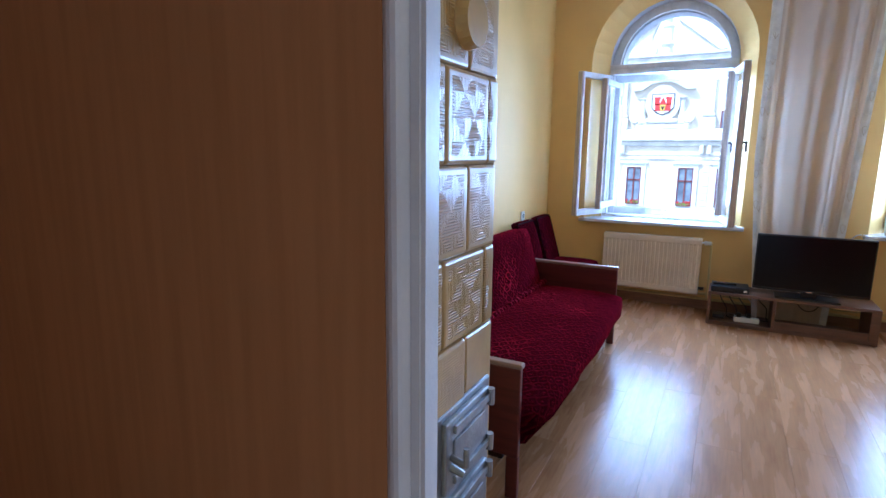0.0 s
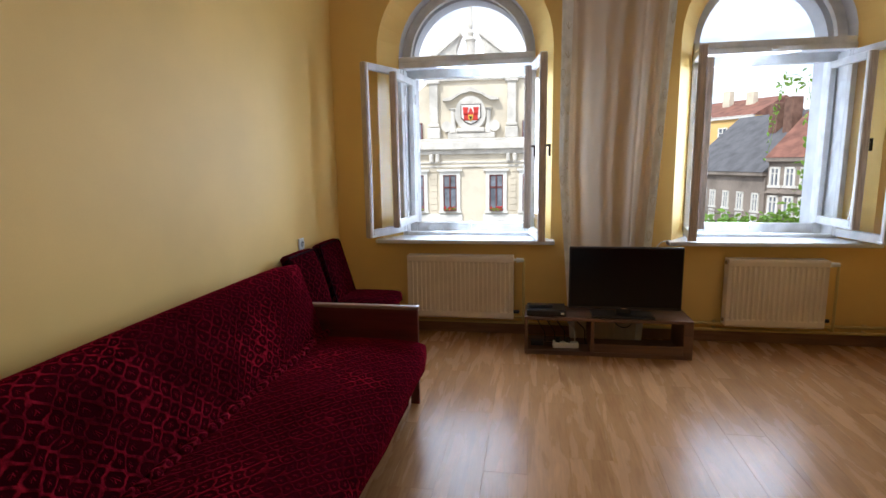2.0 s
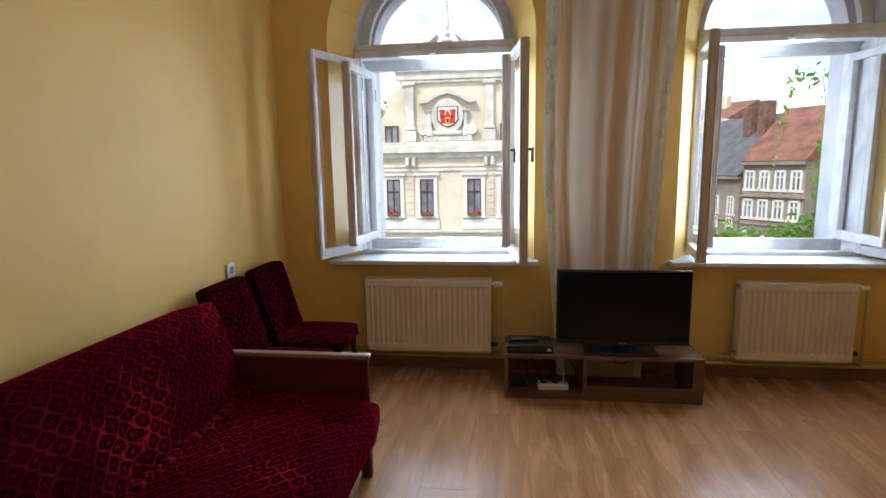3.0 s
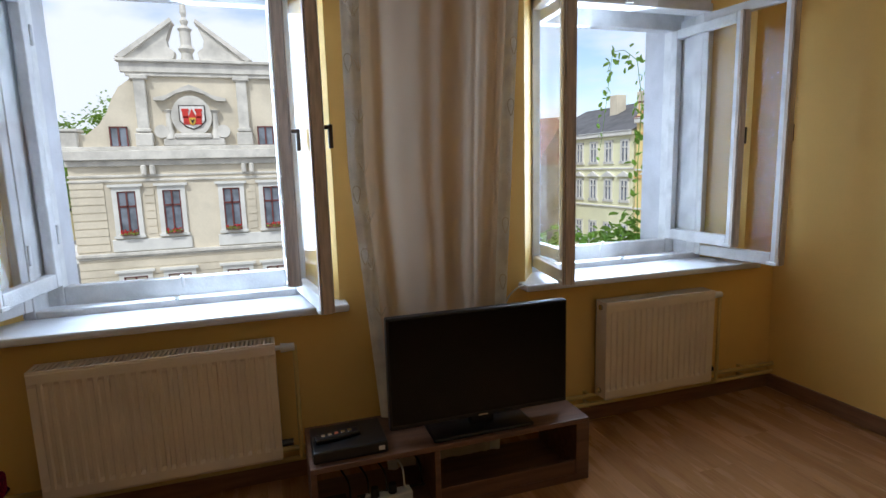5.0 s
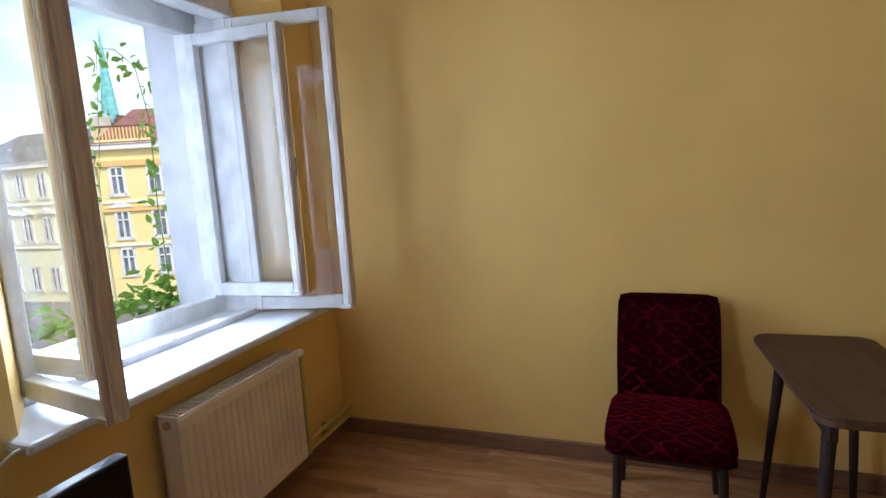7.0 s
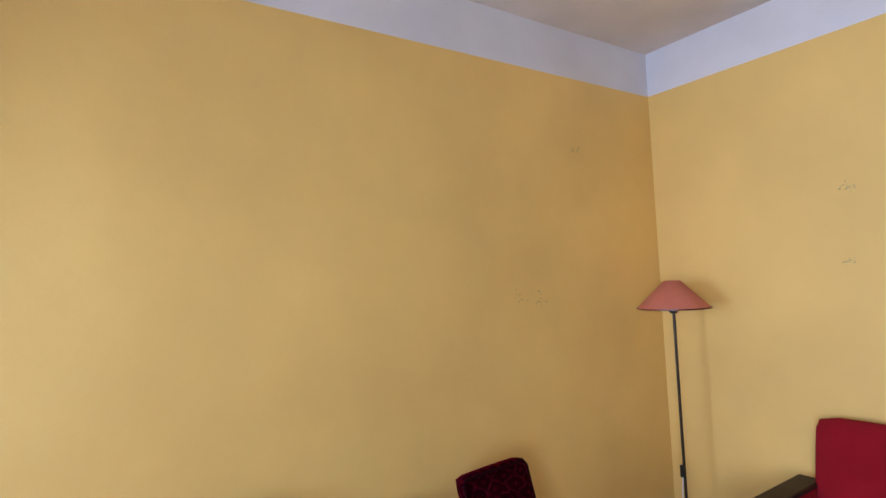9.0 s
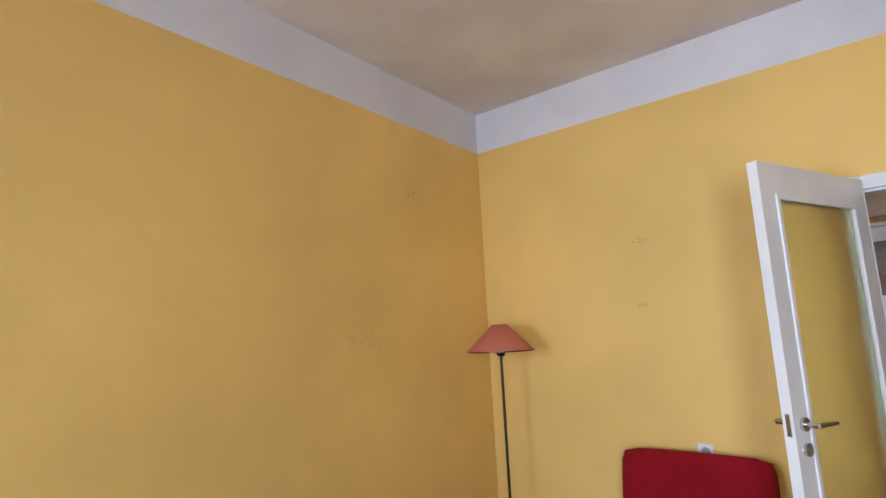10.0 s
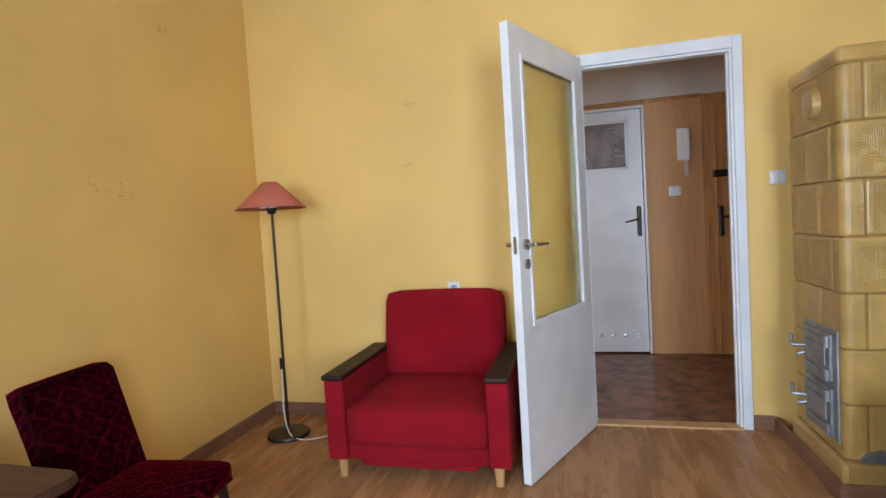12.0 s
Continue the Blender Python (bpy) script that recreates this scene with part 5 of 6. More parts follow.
# scuffs on the walls
for i, (a, b, z, s) in enumerate((("e", -3.324, 1.497, 0.05), ("e", -3.186, 1.51, 0.045), ("e", -3.687, 2.378, 0.03), ("s", 3.003, 2.012, 0.03), ("s", 3.019, 1.635, 0.03))):
    bm = bmesh.new()
    rr = random.Random(i)
    for k in range(22):
        p, q, t = rr.gauss(0, s * 0.6), rr.gauss(0, s * 0.35), rr.uniform(0.0015, 0.005)
        if a == "e":
            box(bm, W - 0.0012, W - 0.0004, b + p, b + p + t * 2, z + q, z + q + t)
        else:
            box(bm, b + p, b + p + t * 2, -L + 0.0004, -L + 0.0012, z + q, z + q + t)
    tagged(part("wall_scuff", bm, M_STAIN), "faint grey scuff marks on the yellow wall", "scuff", kind="structure")

# ---------------------------------------------------------------- outside: the square
structure("ground", B(-400, 400, 0.7, 600, STREET - 0.5, STREET), M_ASPHALT, "grey paved town square", "ground")
structure("facade_below", B(-6, 10, 0.05, 0.62, STREET, -0.3), M_REVEAL, "plain street wall below the flat", "wall")

FY = 21.0
hall = thing("town_hall", pose(0, FY, STREET), "cream stucco town hall with baroque gable and crest", "building")
Z = -STREET
part("wall", B(-5.7, 9.0, 0, 11, 0, Z + 2.1), M_STUCCO, hall)
gable = [(-5.45, 2.1), (-5.45, 2.9), (-4.95, 2.92), (-4.5, 3.3), (-4.2, 3.75), (-4.0, 4.25), (-3.75, 4.65), (-3.35, 4.95), (-3.35, 5.6), (9.0, 5.6), (9.0, 2.1)]
part("gable_wall", prism(bmesh.new(), [(x, z + Z) for x, z in gable], 0.05, 0.6), M_STUCCO, hall)
part("roof", B(-4.3, 8.9, 0.62, 10.5, Z + 2.1, Z + 3.6, 0.6, 1), M_REDROOF, hall, "red tiled roof behind the gable")
for sgn, pts in ((1, [(-3.6, 5.75), (-3.45, 5.6), (-1.95, 5.6), (-1.72, 5.75), (-1.68, 5.98), (-1.9, 6.15), (-1.93, 6.4), (-1.70, 7.05)]), (-1, [(0.98, 5.75), (0.85, 5.6), (-0.62, 5.6), (-0.85, 5.75), (-0.88, 5.98), (-0.66, 6.15), (-0.62, 6.4), (-0.86, 7.05)])):
    part("pediment", prism(bmesh.new(), [(x, z + Z) for x, z in pts], -0.12, 0.45), M_STONE, hall, "broken stucco pediment")
part("pediment_cornice", prism(bmesh.new(), [(-3.7, 5.72 + Z), (-1.72, 7.17 + Z), (-1.66, 7.05 + Z), (-3.45, 5.66 + Z)], -0.25, 0.45), M_STONE, hall)
part("pediment_cornice", prism(bmesh.new(), [(1.08, 5.72 + Z), (-0.84, 7.17 + Z), (-0.90, 7.05 + Z), (0.85, 5.66 + Z)], -0.25, 0.45), M_STONE, hall)
part("finial", lathe(bmesh.new(), [(0.0, Z + 5.6), (0.26, Z + 5.6), (0.20, Z + 5.95), (0.30, Z + 6.1), (0.20, Z + 6.25), (0.20, Z + 6.75), (0.26, Z + 6.85), (0.10, Z + 6.98), (0.16, Z + 7.15), (0.07, Z + 7.28), (0.12, Z + 7.45), (0.02, Z + 9.0), (0.0, Z + 9.0)], 16, -1.28, 0.15), M_STONE, hall, "stone obelisk finial")


def band(z0, z1, depth, x0=-5.75, x1=9.05, name="cornice"):
    part(name, B(x0, x1, -depth, 0.06, Z + z0, Z + z1, 0.02, 1), M_STONE, hall)


band(5.18, 5.60, 0.16, -3.6, 9.0)
band(5.55, 5.66, 0.30, -3.7, 9.0)
band(5.05, 5.18, 0.10, -3.45, 9.0)
band(2.30, 2.45, 0.22)
band(1.95, 2.30, 0.34)
band(1.72, 1.95, 0.12)
band(1.30, 1.40, 0.05)
band(1.12, 1.22, 0.08)
band(-1.72, -1.58, 0.16)
band(-1.80, -1.72, 0.08)
for x in (-5.5, 8.8):
    part("pier", B(x - 0.28, x + 0.28, -0.15, 0.5, Z + 2.4, Z + 3.0, 0.04, 1), M_STONE, hall)
    part("pier_cap", B(x - 0.34, x + 0.34, -0.2, 0.55, Z + 3.0, Z + 3.12, 0.03, 1), M_STONE, hall)
for x in (-3.0, 0.6, 4.1, 7.4):
    part("pilaster", B(x - 0.2, x + 0.2, -0.14, 0.06, Z + 3.1, Z + 4.95, 0.02, 1), M_STONE, hall)
    part("capital", B(x - 0.3, x + 0.3, -0.22, 0.06, Z + 4.93, Z + 5.1, 0.03, 1), M_STONE, hall)
    part("pilaster_base", B(x - 0.3, x + 0.3, -0.22, 0.06, Z + 2.45, Z + 2.95, 0.03, 1), M_STONE, hall)
    part("pilaster_base", B(x - 0.26, x + 0.26, -0.2, 0.06, Z + 2.98, Z + 3.12, 0.03, 1), M_STONE, hall)
    for dx in (-0.15, 0.15):
        part("console", B(x - 0.09 + dx, x + 0.09 + dx, -0.28, 0.0, Z + 1.35, Z + 1.75, 0.05, 1), M_STONE, hall)


def hall_window(x0, x1, z0, z1, flowers, surround):
    w = part("window", B(x0, x1, -0.02, 0.03, Z + z0, Z + z1), M_PANE, hall, "dark glazed town hall window")
    bm = bmesh.new()
    f = 0.05
    box(bm, x0, x0 + f, -0.06, -0.015, Z + z0, Z + z1)
    box(bm, x1 - f, x1, -0.06, -0.015, Z + z0, Z + z1)
    box(bm, x0, x1, -0.06, -0.015, Z + z1 - f, Z + z1)
    box(bm, x0, x1, -0.06, -0.015, Z + z0, Z + z0 + f)
    box(bm, (x0 + x1) / 2 - 0.03, (x0 + x1) / 2 + 0.03, -0.07, -0.015, Z + z0, Z + z1)
    if z1 - z0 > 1:
        box(bm, x0, x1, -0.07, -0.015, Z + z1 - 0.62, Z + z1 - 0.55)
    part("frame", bm, M_WINBROWN, w, "oxblood painted window cross")
    if surround:
        bm = bmesh.new()
        s = 0.17
        box(bm, x0 - s, x0, -0.09, 0.05, Z + z0 - 0.1, Z + z1 + s)
        box(bm, x1, x1 + s, -0.09, 0.05, Z + z0 - 0.1, Z + z1 + s)
        box(bm, x0, x1, -0.09, 0.05, Z + z1, Z + z1 + s)
        if z1 - z0 > 1:
            box(bm, x0 - s - 0.1, x1 + s + 0.1, -0.18, 0.0, Z + z1 + s, Z + z1 + s + 0.1)
        box(bm, x0 - s - 0.05, x1 + s + 0.05, -0.16, 0.0, Z + z0 - 0.1, Z + z0)
        part("surround", bm, M_TRIM, w, "pale moulded window surround")
    if flowers:
        bm = bmesh.new()
        rr = random.Random(int(x0 * 100))
        box(bm, x0 + 0.06, x1 - 0.06, -0.3, -0.12, Z + z0, Z + z0 + 0.07)
        part("flower_box", bm, M_BRICK, w)
        for mat_, n_, up in ((M_LEAF, 40, 0.1), (M_FLOWER, 45, 0.17)):
            bm = bmesh.new()
            for _ in range(n_):
                c = Vector((rr.uniform(x0 + 0.05, x1 - 0.05), rr.uniform(-0.34, -0.1), Z + z0 + 0.05 + rr.uniform(0, up)))
                m = Matrix.Translation(c) @ Euler((rr.uniform(0, 6), rr.uniform(0, 6), 0)).to_matrix().to_4x4()
                q = [bm.verts.new(m @ Vector(p)) for p in ((-0.05, 0, 0), (0, -0.03, 0.01), (0.05, 0, 0), (0, 0.03, 0.01))]
                bm.faces.new(q)
            tagged(part("plants", bm, mat_, w), kind="stuff")


for x0 in (-4.18, -2.61, -0.42, 1.12, 3.3, 4.87, 6.4, 7.7):
    hall_window(x0, x0 + 0.64, -0.93, 0.77, True, True)
    hall_window(x0 - 0.08, x0 + 0.76, -3.6, -2.55, False, True)
for x0 in (-4.5, -0.72, 3.0):
    part("apron", B(x0, x0 + 2.8, -0.1, 0.04, Z - 1.55, Z - 1.08, 0.02, 1), M_TRIM, hall, "pale panel under a window pair")
for x0 in (-4.19, 1.08, 6.0):
    hall_window(x0, x0 + 0.62, 2.42, 3.2, False, False)
# rusticated courses
bm = bmesh.new()
for k in range(11):
    z = Z - 4.9 + k * 0.3
    box(bm, -5.72, 9.02, -0.03, 0.02, z, z + 0.27)
tagged(part("rusticated_course", bm, M_STUCCO, hall), kind="stuff")
for x0, x1 in ((-5.72, -4.6), (-3.25, -2.9), (0.5, 0.82), (2.0, 3.0), (8.55, 9.02)):
    bm = bmesh.new()
    for k in range(9):
        z = Z - 1.5 + k * 0.3
        box(bm, x0, x1, -0.04, 0.02, z, z + 0.26)
    tagged(part("rusticated_pier", bm, M_STUCCO, hall), kind="stuff")
# crest
part("crest_frame", prism(bmesh.new(), [(-1.28 + 0.72 * math.cos(a), Z + 3.55 + (0.80 if math.sin(a) > 0 else 0.75) * math.sin(a)) for a in [i * math.pi / 14 for i in range(28)]], -0.2, 0.06), M_STONE, hall, "carved stucco cartouche")
part("crest_plinth", B(-2.35, -0.15, -0.2, 0.06, Z + 2.45, Z + 2.72, 0.04, 1), M_STONE, hall)
part("crest_plinth", B(-1.95, -0.6, -0.28, 0.06, Z + 2.72, Z + 2.92, 0.05, 1), M_STONE, hall)
for sx in (-1, 1):
    c = -1.28 + sx * 0.82
    part("crest_column", lathe(bmesh.new(), [(0.0, Z + 2.7), (0.2, Z + 2.72), (0.12, Z + 3.1), (0.11, Z + 3.7), (0.2, Z + 3.8), (0.0, Z + 3.85)], 12, c, -0.05), M_STONE, hall)
    part("scroll", rod(bmesh.new(), (c + sx * 0.28, 0.05, Z + 3.0), (c + sx * 0.28, -0.2, Z + 3.0), 0.25, seg=20), M_STONE, hall)
bm = prism(bmesh.new(), [(-2.55, Z + 4.15), (-2.2, Z + 4.15), (-1.75, Z + 4.42), (-1.28, Z + 4.55), (-0.80, Z + 4.42), (-0.35, Z + 4.15), (0.0, Z + 4.15), (0.0, Z + 4.25), (-0.45, Z + 4.35), (-0.95, Z + 4.62), (-1.28, Z + 4.75), (-1.6, Z + 4.62), (-2.1, Z + 4.35), (-2.55, Z + 4.25)], -0.25, 0.06)
part("crest_hood", bm, M_STONE, hall)
CX = -1.25
shield = part("shield", prism(bmesh.new(), [(CX - 0.43, Z + 3.94), (CX + 0.43, Z + 3.94), (CX + 0.43, Z + 3.4), (CX + 0.25, Z + 3.2), (CX, Z + 3.1), (CX - 0.25, Z + 3.2), (CX - 0.43, Z + 3.4)], -0.26, -0.2), M_CRESTWHITE, hall, "white heraldic shield with a red castle")
part("shield_edge", prism(bmesh.new(), [(CX - 0.47, Z + 3.98), (CX + 0.47, Z + 3.98), (CX + 0.47, Z + 3.38), (CX + 0.27, Z + 3.16), (CX, Z + 3.05), (CX - 0.27, Z + 3.16), (CX - 0.47, Z + 3.38)], -0.23, -0.18), M_BRONZE, hall)
bm = bmesh.new()
box(bm, CX - 0.32, CX + 0.32, -0.29, -0.25, Z + 3.25, Z + 3.55)
for dx in (-0.24, 0.24):
    box(bm, CX + dx - 0.1, CX + dx + 0.1, -0.29, -0.25, Z + 3.5, Z + 3.74)
    box(bm, CX + dx - 0.13, CX + dx + 0.13, -0.29, -0.25, Z + 3.74, Z + 3.84)
prism(bm, [(CX - 0.13, Z + 3.55), (CX + 0.13, Z + 3.55), (CX, Z + 3.84)], -0.29, -0.25)
part("castle", bm, M_CRESTRED, hall)
part("inner_shield", prism(bmesh.new(), [(CX - 0.12, Z + 3.5), (CX + 0.12, Z + 3.5), (CX + 0.1, Z + 3.3), (CX, Z + 3.2), (CX - 0.1, Z + 3.3)], -0.32, -0.285), M_CRESTGOLD, hall)
part("eagle_mark", prism(bmesh.new(), [(CX - 0.07, Z + 3.45), (CX, Z + 3.40), (CX + 0.07, Z + 3.45), (CX + 0.03, Z + 3.32), (CX, Z + 3.27), (CX - 0.03, Z + 3.32)], -0.335, -0.315), M_BLACK, hall)

# ---- houses across the square
def spot(bearing, r):
    a = radians(bearing)
    return (1.5 + r * math.sin(a), -2.2 + r * math.cos(a))


def house(name, label, b0, r0, b1, r1, eave, ridge, wall, roof, rows, cols, pediments=False, trim=M_TRIM, depth=10, wsize=(1.0, 1.7), chimney=()):
    """A house whose front runs between two spots; rows are sill heights."""
    p, q = Vector((*spot(b0, r0), 0)), Vector((*spot(b1, r1), 0))
    w = (q - p).length
    ang = math.degrees(math.atan2(q.y - p.y, q.x - p.x))
    h = thing(name, pose(p.x, p.y, STREET, 0, 0, ang), label, "house", "houses round the square")
    zz = -STREET
    part("wall", B(0, w, 0, depth, 0, zz + eave), wall, h)
    part("roof", roof_prism(w, depth, zz + eave, zz + ridge), roof, h)
    part("cornice", B(-0.05, w + 0.05, -0.3, 0.05, zz + eave - 0.35, zz + eave, 0.03, 1), trim, h)
    for z0 in rows[1:]:
        part("string_course", B(-0.02, w + 0.02, -0.1, 0.05, zz + z0 - 0.55, zz + z0 - 0.42, 0.02, 1), trim, h)
    ww, wh = wsize
    for z0 in rows:
        for i in range(cols):
            x = w * (i + 0.5) / cols
            win = part("window", B(x - ww / 2, x + ww / 2, -0.02, 0.05, zz + z0, zz + z0 + wh), M_PANE, h)
            bm = bmesh.new()
            for a in ((x - ww / 2 - 0.09, x - ww / 2 + 0.05, z0 - 0.1, z0 + wh + 0.1), (x + ww / 2 - 0.05, x + ww / 2 + 0.09, z0 - 0.1, z0 + wh + 0.1), (x - 0.05, x + 0.05, z0, z0 + wh), (x - ww / 2, x + ww / 2, z0 + wh * 0.66, z0 + wh * 0.66 + 0.08), (x - ww / 2 - 0.09, x + ww / 2 + 0.09, z0 + wh - 0.04, z0 + wh + 0.1), (x - ww / 2 - 0.2, x + ww / 2 + 0.2, z0 - 0.16, z0 + 0.02)):
                box(bm, a[0], a[1], -0.1, 0.02, zz + a[2], zz + a[3])
            part("frame", bm, M_TRIM, win)
            if pediments and z0 == rows[-2 if len(rows) > 1 else -1]:
                part("hood", prism(bmesh.new(), [(x - 0.75, zz + z0 + wh + 0.25), (x + 0.75, zz + z0 + wh + 0.25), (x, zz + z0 + wh + 0.62)], -0.2, 0.03), trim, win)
    for cxx, ch in chimney:
        part("chimney", B(cxx - 0.45, cxx + 0.45, depth * 0.3, depth * 0.3 + 0.9, zz + eave, zz + ridge + ch, 0.05, 1), M_STUCCO if wall is not M_GREY else M_BRICK, h)
    return h


def roof_prism(w, depth, z0, z1):
    bm = bmesh.new()
    prof = [(-0.35, z0 - 0.05), (depth / 2, z1), (depth + 0.3, z0 - 0.05)]
    a = [bm.verts.new((-0.1, y, z)) for y, z in prof]
    b = [bm.verts.new((w + 0.1, y, z)) for y, z in prof]
    bm.faces.new(a)
    bm.faces.new(b[::-1])
    for i in range(3):
        bm.faces.new((a[i], b[i], b[(i + 1) % 3], a[(i + 1) % 3]))
    bmesh.ops.recalc_face_normals(bm, faces=bm.faces)
    return bm


house("corner_house", "orange rendered gable house with red roof", 14.5, 72, 21.0, 66, 6.0, 8.2, M_OCHRE, M_REDROOF, (-3.0, 0.0, 3.0), 4, chimney=((4, 1.0), (7, 0.6)))
house("grey_house", "grey-brown rendered house with slate roof", 15.5, 53, 22.6, 44, 0.35, 5.0, M_GREY, M_SLATE, (-4.2, -2.6), 6, trim=M_GREY, wsize=(0.6, 1.25), chimney=((7.0, 0.6), (8.6, 0.9)))
house("grey_house", "grey-brown rendered house with red tiled roof", 22.8, 43, 27.8, 41, 1.4, 5.2, M_GREY, M_REDROOF, (-4.9, -2.6, -0.6), 4, True, trim=M_GREY, wsize=(0.55, 1.2))
house("yellow_house", "lemon yellow house with dark roof and pedimented windows", 28.0, 48, 37.4, 38.5, 3.55, 6.0, M_YELLOW, M_SLATE, (-4.4, -1.25, 1.45), 7, True, wsize=(0.7, 1.4), chimney=((6, 0.6), (9, 0.5)))
gold = house("golden_house", "golden yellow corner house with roof terrace", 37.6, 37.5, 50, 34, 4.2, 6.8, M_ORANGE, M_REDROOF, (-3.4, -1.2, 1.35), 4, True, wsize=(0.72, 1.5))
GZ = -STREET
for z0 in (0.55, 3.15):
    part("string_course", B(-0.05, 7.4, -0.14, 0.02, GZ + z0 - 0.25, GZ + z0 + 0.1, 0.02, 1), M_OCHRE, gold, "orange string course")
part("terrace_wall", B(0.0, 3.2, 0.0, 3.0, GZ + 4.2, GZ + 4.45, 0.02, 1), M_ORANGE, gold)
part("railing", B(0.0, 3.2, -0.02, 0.06, GZ + 5.12, GZ + 5.24, 0.02, 1), M_BRICK, gold, "red-brown terrace railing")
for k in range(16):
    part("baluster", B(0.08 + 0.2 * k, 0.16 + 0.2 * k, 0.0, 0.04, GZ + 4.45, GZ + 5.12), M_OCHRE, gold)
house("terrace_house", "plain pale rendered town house", 50.3, 34, 66, 30, 4.4, 7.5, M_YELLOW, M_REDROOF, (-3.0, -0.5, 1.8), 5)
# reflections of the near side of the square
house("gabled_house", "pale rendered house with red roof beside the square", -62, 26, -28, 40, 6.0, 10.0, M_STUCCO, M_REDROOF, (-3.0, 0.3, 3.2), 6)
west = house("gabled_house", "white and yellow gabled houses with orange roofs", -88, 20, -63, 25.5, 4.6, 8.4, M_YELLOW, M_REDROOF, (-3.2, -0.4, 2.2), 6, True)
part("gable", prism(bmesh.new(), [(2.0, 9.6), (2.0, 10.6), (2.6, 10.9), (2.9, 12.0), (3.6, 12.6), (4.3, 12.0), (4.6, 10.9), (5.2, 10.6), (5.2, 9.6)], -0.1, 0.4), M_TRIM, west, "white curved gable")
house("orange_block", "orange and yellow apartment block behind trees", -21, 70, -17.5, 68, 5.0, 5.6, M_ORANGE, M_SLATE, (-3, 0, 2.5), 3)

# church spire
sx, sy = spot(39.4, 85)
spire = thing("church_spire", pose(sx, sy, STREET), "church tower with green copper spire", "church tower")
part("tower", B(-1.9, 1.9, -1.9, 1.9, 0, 14.6, 0.1, 1), M_BRICK, spire)
for k in range(4):
    part("gable_step", B(-1.7 + 0.4 * k, 1.7 - 0.4 * k, -1.95, -1.5, 14.5 + 0.55 * k, 15.1 + 0.55 * k), M_BRICK, spire)
for a, b in ((-1, -1), (1, -1), (-1, 1), (1, 1)):
    part("pinnacle", rod(bmesh.new(), (a * 1.7, b * 1.7, 14.5), (a * 1.7, b * 1.7, 17.2), 0.35, 0.05, 8), M_BRICK, spire)
part("roof", rod(bmesh.new(), (0, 0, 14.5), (0, 0, 28.0), 1.25, 0.02, 8), M_COPPER, spire, "pointed green copper roof")


# ---- leaves
def leaf_cluster(bm, c, n, spread, size, rr, hang=0.0):
    for _ in range(n):
        p = Vector((c[0] + rr.gauss(0, spread[0]), c[1] + rr.gauss(0, spread[1]), c[2] + rr.gauss(0, spread[2])))
        s = size * rr.uniform(0.6, 1.25)
        m = Matrix.Translation(p) @ Euler((rr.uniform(-0.9, 0.9) + hang, rr.uniform(-0.8, 0.8), rr.uniform(0, 6.28))).to_matrix().to_4x4()
        o = [bm.verts.new(m @ Vector(v)) for v in ((0, -s, 0), (s * 0.55, -s * 0.25, s * 0.12), (s * 0.4, s * 0.5, s * 0.1), (0, s, -s * 0.12), (-s * 0.4, s * 0.5, s * 0.1), (-s * 0.55, -s * 0.25, s * 0.12))]
        bm.faces.new((o[0], o[1], o[2], o[3]))
        bm.faces.new((o[0], o[3], o[4], o[5]))


rr = random.Random(4)
vine = thing("window_vine", pose(3.3, 0.75, 0.6), "green leafy vine growing outside the window", "vine")
bm = bmesh.new()
rod(bm, (0.47, -0.02, 0.0), (0.455, -0.02, 0.7), 0.0035, 0.003)
rod(bm, (0.455, -0.02, 0.7), (0.475, -0.02, 1.1), 0.003, 0.0025)
rod(bm, (0.475, -0.02, 1.1), (0.43, -0.02, 1.35), 0.0025, 0.002)
rod(bm, (0.43, -0.02, 1.35), (0.34, -0.01, 1.41), 0.002, 0.002)
rod(bm, (0.34, -0.01, 1.41), (0.26, 0.0, 1.40), 0.002, 0.0018)
for k in range(6):
    rod(bm, (0.26 - 0.012 * k, 0.0, 1.40 - 0.1 * k), (0.248 - 0.014 * k, 0.0, 1.30 - 0.1 * k), 0.0015, seg=6)
part("stem", bm, M_LEAF, vine)
bm = bmesh.new()
for i in range(26):
    leaf_cluster(bm, (-0.75 + 1.25 * i / 25, 0.0, 0.225 + 0.02 * math.sin(i * 1.7)), 10, (0.03, 0.06, 0.028), 0.035, rr)
for i in range(4):
    leaf_cluster(bm, (0.41 + 0.02 * rr.random(), 0.0, 0.22 + 0.04 * i), 16, (0.075 - 0.012 * i, 0.06, 0.035), 0.036, rr)
for i in range(14):
    leaf_cluster(bm, (0.47 + 0.012 * math.sin(i * 2.1), -0.01, 0.5 + 0.065 * i), 3, (0.022, 0.03, 0.022), 0.028, rr, 1.0)
for i in range(10):
    leaf_cluster(bm, (0.46 - 0.02 * i, 0.0, 1.37 + 0.03 * math.sin(i)), 2, (0.02, 0.02, 0.025), 0.025, rr, 1.0)
for i in range(16):
    leaf_cluster(bm, (0.26 - 0.008 * i, 0.0, 1.40 - 0.042 * i), 2 if i < 11 else 1, (0.016, 0.02, 0.018), 0.026 - 0.0008 * i, rr, 1.0)
tagged(part("leaves", bm, M_LEAF, vine), kind="stuff")
box_ = thing("window_box", pose(3.3, 0.76, 0.60), "dark planter outside the window sill", "planter")
part("planter", B(-0.85, 0.55, -0.08, 0.08, 0, 0.14, 0.01), M_BRICK, box_)
part("bracket", B(-0.8, 0.5, -0.14, -0.08, 0.02, 0.06), M_IRON, box_)


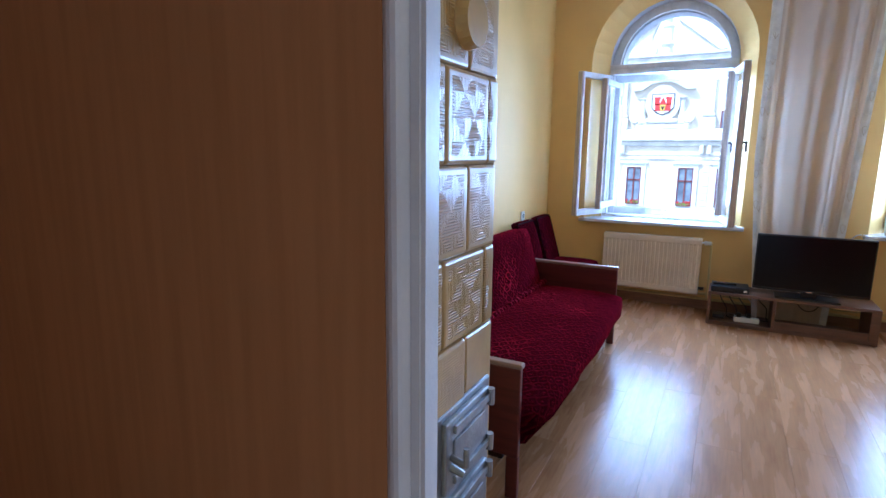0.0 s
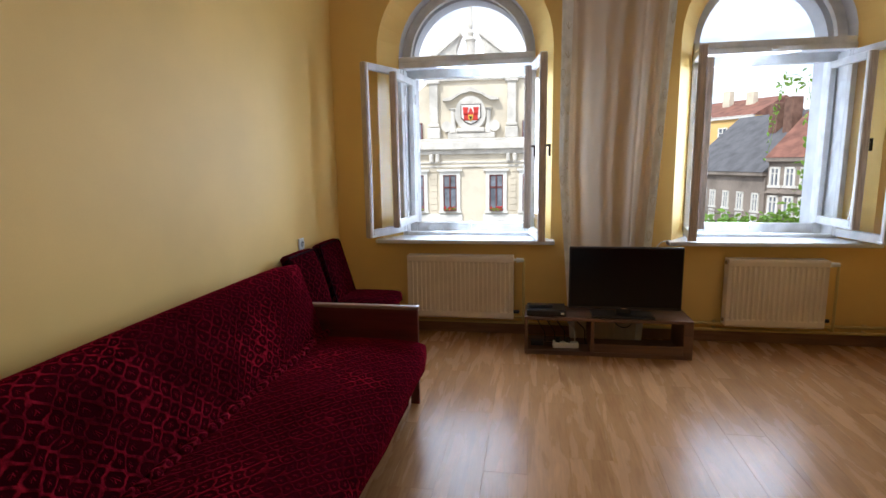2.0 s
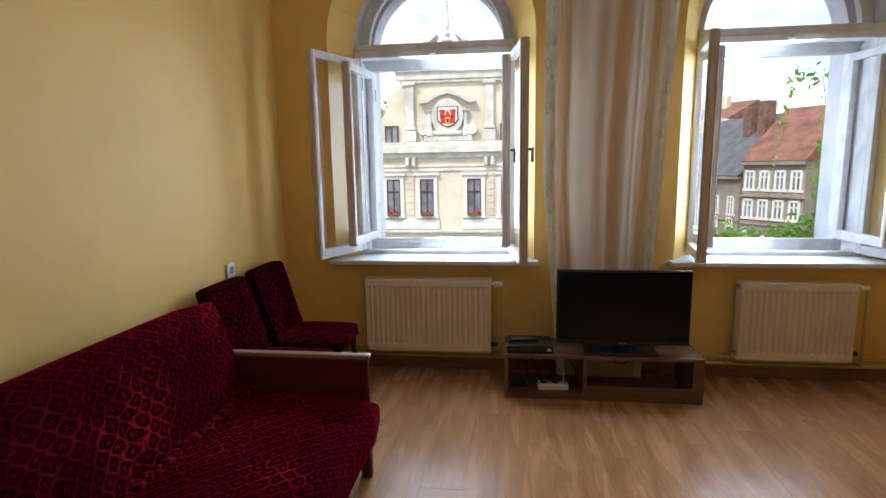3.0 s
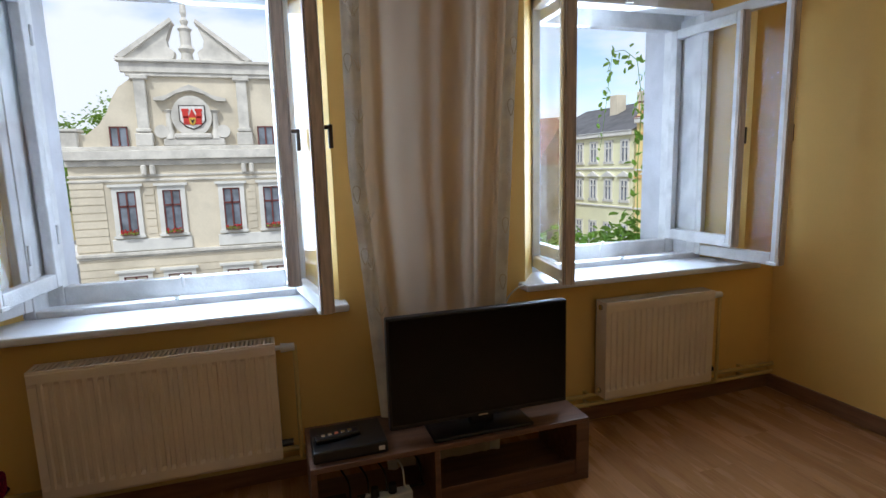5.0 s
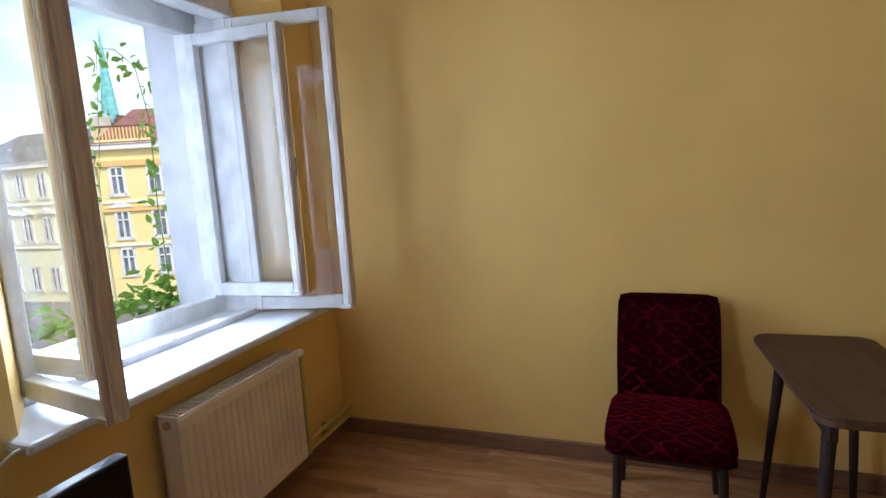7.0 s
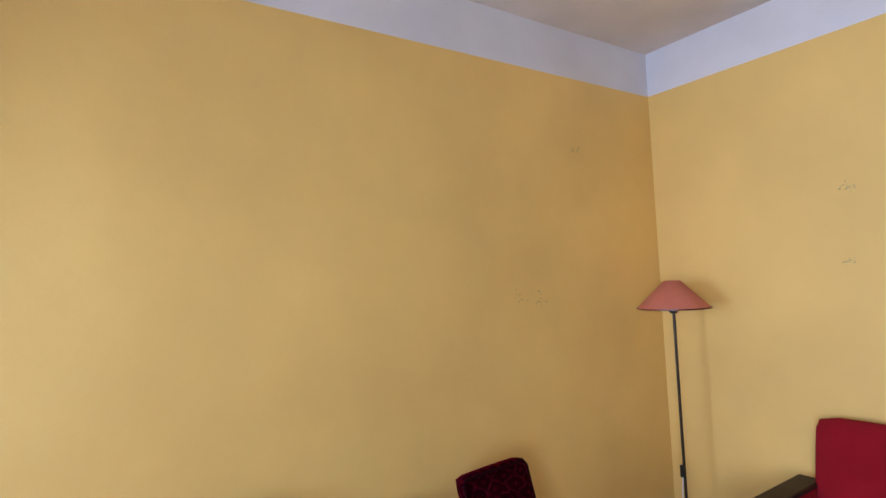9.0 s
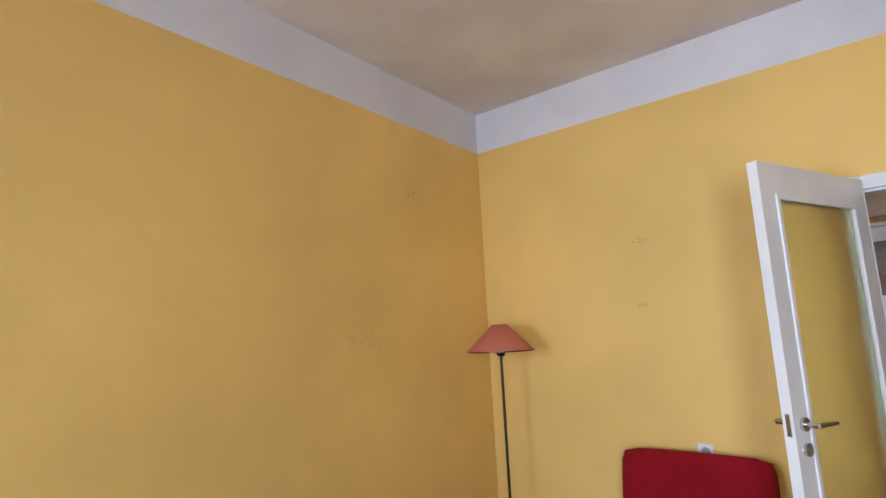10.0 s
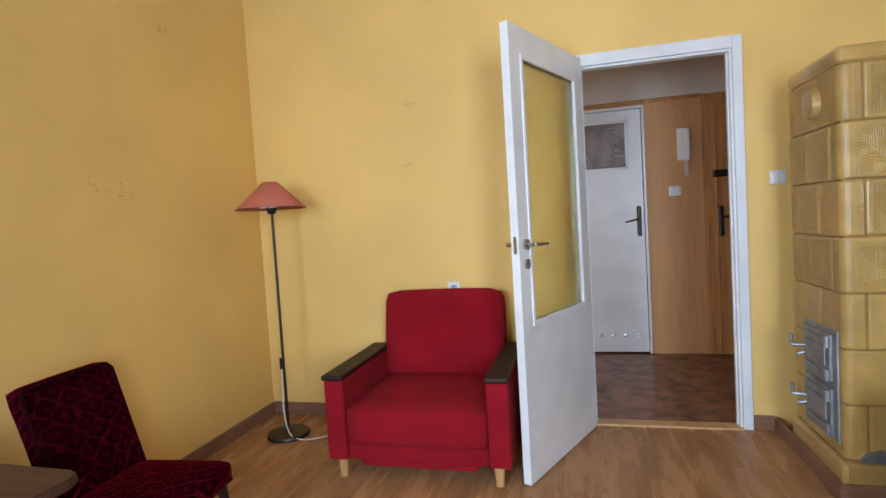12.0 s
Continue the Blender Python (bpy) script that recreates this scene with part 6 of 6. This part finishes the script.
def tree(x, y, h, seed, label):
    q = random.Random(seed)
    t = thing("tree", pose(x, y, STREET), label, "tree", "trees behind the town hall")
    bm = rod(bmesh.new(), (0, 0, 0), (0, 0, h * 0.55), 0.3, 0.18)
    tips = []
    for k in range(9):
        a, r = q.uniform(0, 6.28), q.uniform(0.8, h * 0.24)
        tip = (r * math.cos(a), r * math.sin(a), h * q.uniform(0.55, 0.95))
        rod(bm, (0, 0, h * q.uniform(0.3, 0.5)), tip, 0.12, 0.03, 8)
        tips.append(tip)
    part("trunk", bm, M_BARK, t)
    bm = bmesh.new()
    for tip in tips:
        for k in range(9):
            c = (tip[0] + q.gauss(0, 0.7), tip[1] + q.gauss(0, 0.7), tip[2] + q.gauss(0, 0.6))
            leaf_cluster(bm, c, 34, (0.38, 0.38, 0.3), 0.16, q)
    tagged(part("crown", bm, M_TREE, t), kind="stuff")


tx, ty = spot(-14.8, 44)
tree(tx, ty, 11.5, 1, "broad leafy green tree beside the town hall")
tx, ty = spot(-18.5, 52)
tree(tx, ty, 8.5, 2, "leafy green tree behind the square")
tx, ty = spot(-16.5, 60)
tree(tx, ty, 8.0, 3, "leafy green tree far behind the square")
for i, (bb, r) in enumerate(((-17.8, 36), (-18.6, 33), (-17.2, 34))):
    px, py = spot(bb, r)
    par = thing("market_umbrella", pose(px, py, STREET), "white cafe umbrella on the square", "umbrella", "cafe umbrellas")
    part("canopy", lathe(bmesh.new(), [(1.4, 2.3), (0.02, 3.0)], 8), M_CRESTWHITE, par)
    part("pole", rod(bmesh.new(), (0, 0, 0), (0, 0, 3.0), 0.03), M_CHROME, par)

# ---------------------------------------------------------------- pieces: stove tiles, floor planks
ROW = 0.2329


def tile_mesh(w, h, d, material):
    bm = bmesh.new()
    box(bm, -w / 2, w / 2, 0, d, -h / 2, h / 2, 0.011, 3)
    me = bpy.data.meshes.new("tile")
    bm.to_mesh(me)
    bm.free()
    me.materials.append(material)
    return me


def corner_tile_mesh(east, north, h, material):
    """A tile that bends round the corner of the stove, with a rounded arris."""
    r, d = 0.034, 0.028
    plan = [(0, -east), (0, -r)] + [(-r + r * math.cos(a), -r + r * math.sin(a)) for a in (math.pi * k / 12 for k in range(1, 6))] + [(-r, 0), (-north, 0), (-north, -d), (-d, -d), (-d, -east)]
    bm = slab(bmesh.new(), plan, -h / 2, h / 2)
    sharp = [e for e in bm.edges if abs(e.verts[0].co.z - e.verts[1].co.z) < 1e-6 or min(e.verts[0].co.x, e.verts[0].co.y) < -0.08]
    bmesh.ops.bevel(bm, geom=sharp, offset=0.009, segments=2, affect="EDGES", profile=0.5)
    me = bpy.data.meshes.new("corner_tile")
    bm.to_mesh(me)
    bm.free()
    me.materials.append(material)
    return me


meshes = {}
for r in range(7):
    zc = 0.168 + ROW * (r + 0.5)
    long_leg, short_leg = 0.205, 0.085
    mat_ = M_TILE if r > 2 else M_TILE_WORN
    legs = (short_leg, long_leg) if r % 2 else (long_leg, short_leg)
    key = (legs, mat_.name)
    if key not in meshes:
        meshes[key] = corner_tile_mesh(legs[0] - 0.0015, legs[1] - 0.0015, ROW - 0.003, M_TILE_CORNER if r > 2 else M_TILE_WORN)
    t = new("corner_tile", meshes[key])
    t.matrix_basis = pose(SX + 0.0015 * (r % 2), SY1 + 0.001 * (r % 3), zc)
    t.parent = stove
    for face, first in (("x", legs[0]), ("y", legs[1])):
        length = (SY1 - SY0) if face == "x" else SX
        cuts = [first]
        while cuts[-1] + 0.25 < length - 0.05:
            cuts.append(cuts[-1] + 0.25)
        cuts.append(length)
        for a, b in zip(cuts, cuts[1:]):
            key = (round(b - a - 0.003, 4), mat_.name)
            if key not in meshes:
                meshes[key] = tile_mesh(b - a - 0.003, ROW - 0.003, 0.03, mat_)
            t = new("tile", meshes[key])
            if face == "x":
                t.matrix_basis = pose(SX - 0.03 + 0.002 * (r % 3), SY1 - (a + b) / 2, zc, 0, 0, -90)
            else:
                t.matrix_basis = pose(SX - (a + b) / 2, SY1 - 0.03 + 0.001 * (r % 3), zc, 0, 0, 0)
            t.parent = stove

# planks run from the windows to the door
PW, PL = 0.193, 1.285
pm = {}
for r in range(int(W / PW) + 1):
    x0, x1 = r * PW, min(W, (r + 1) * PW)
    y = -L - ((r * 0.437) % 1.0) * PL
    while y < 0:
        a, b = max(-L, y), min(0.0, y + PL)
        if b - a > 0.02 and x1 - x0 > 0.01:
            key = (round(x1 - x0, 3), round(b - a, 3))
            if key not in pm:
                bm = bmesh.new()
                box(bm, 0.0001, x1 - x0 - 0.0001, 0.0001, b - a - 0.0001, -0.012, 0.0, 0.0006, 1)
                me = bpy.data.meshes.new("plank")
                bm.to_mesh(me)
                bm.free()
                me.materials.append(M_FLOOR)
                pm[key] = me
            p = new("plank", pm[key])
            p.matrix_basis = pose(x0, a, 0)
            p.parent = floor
        y += PL
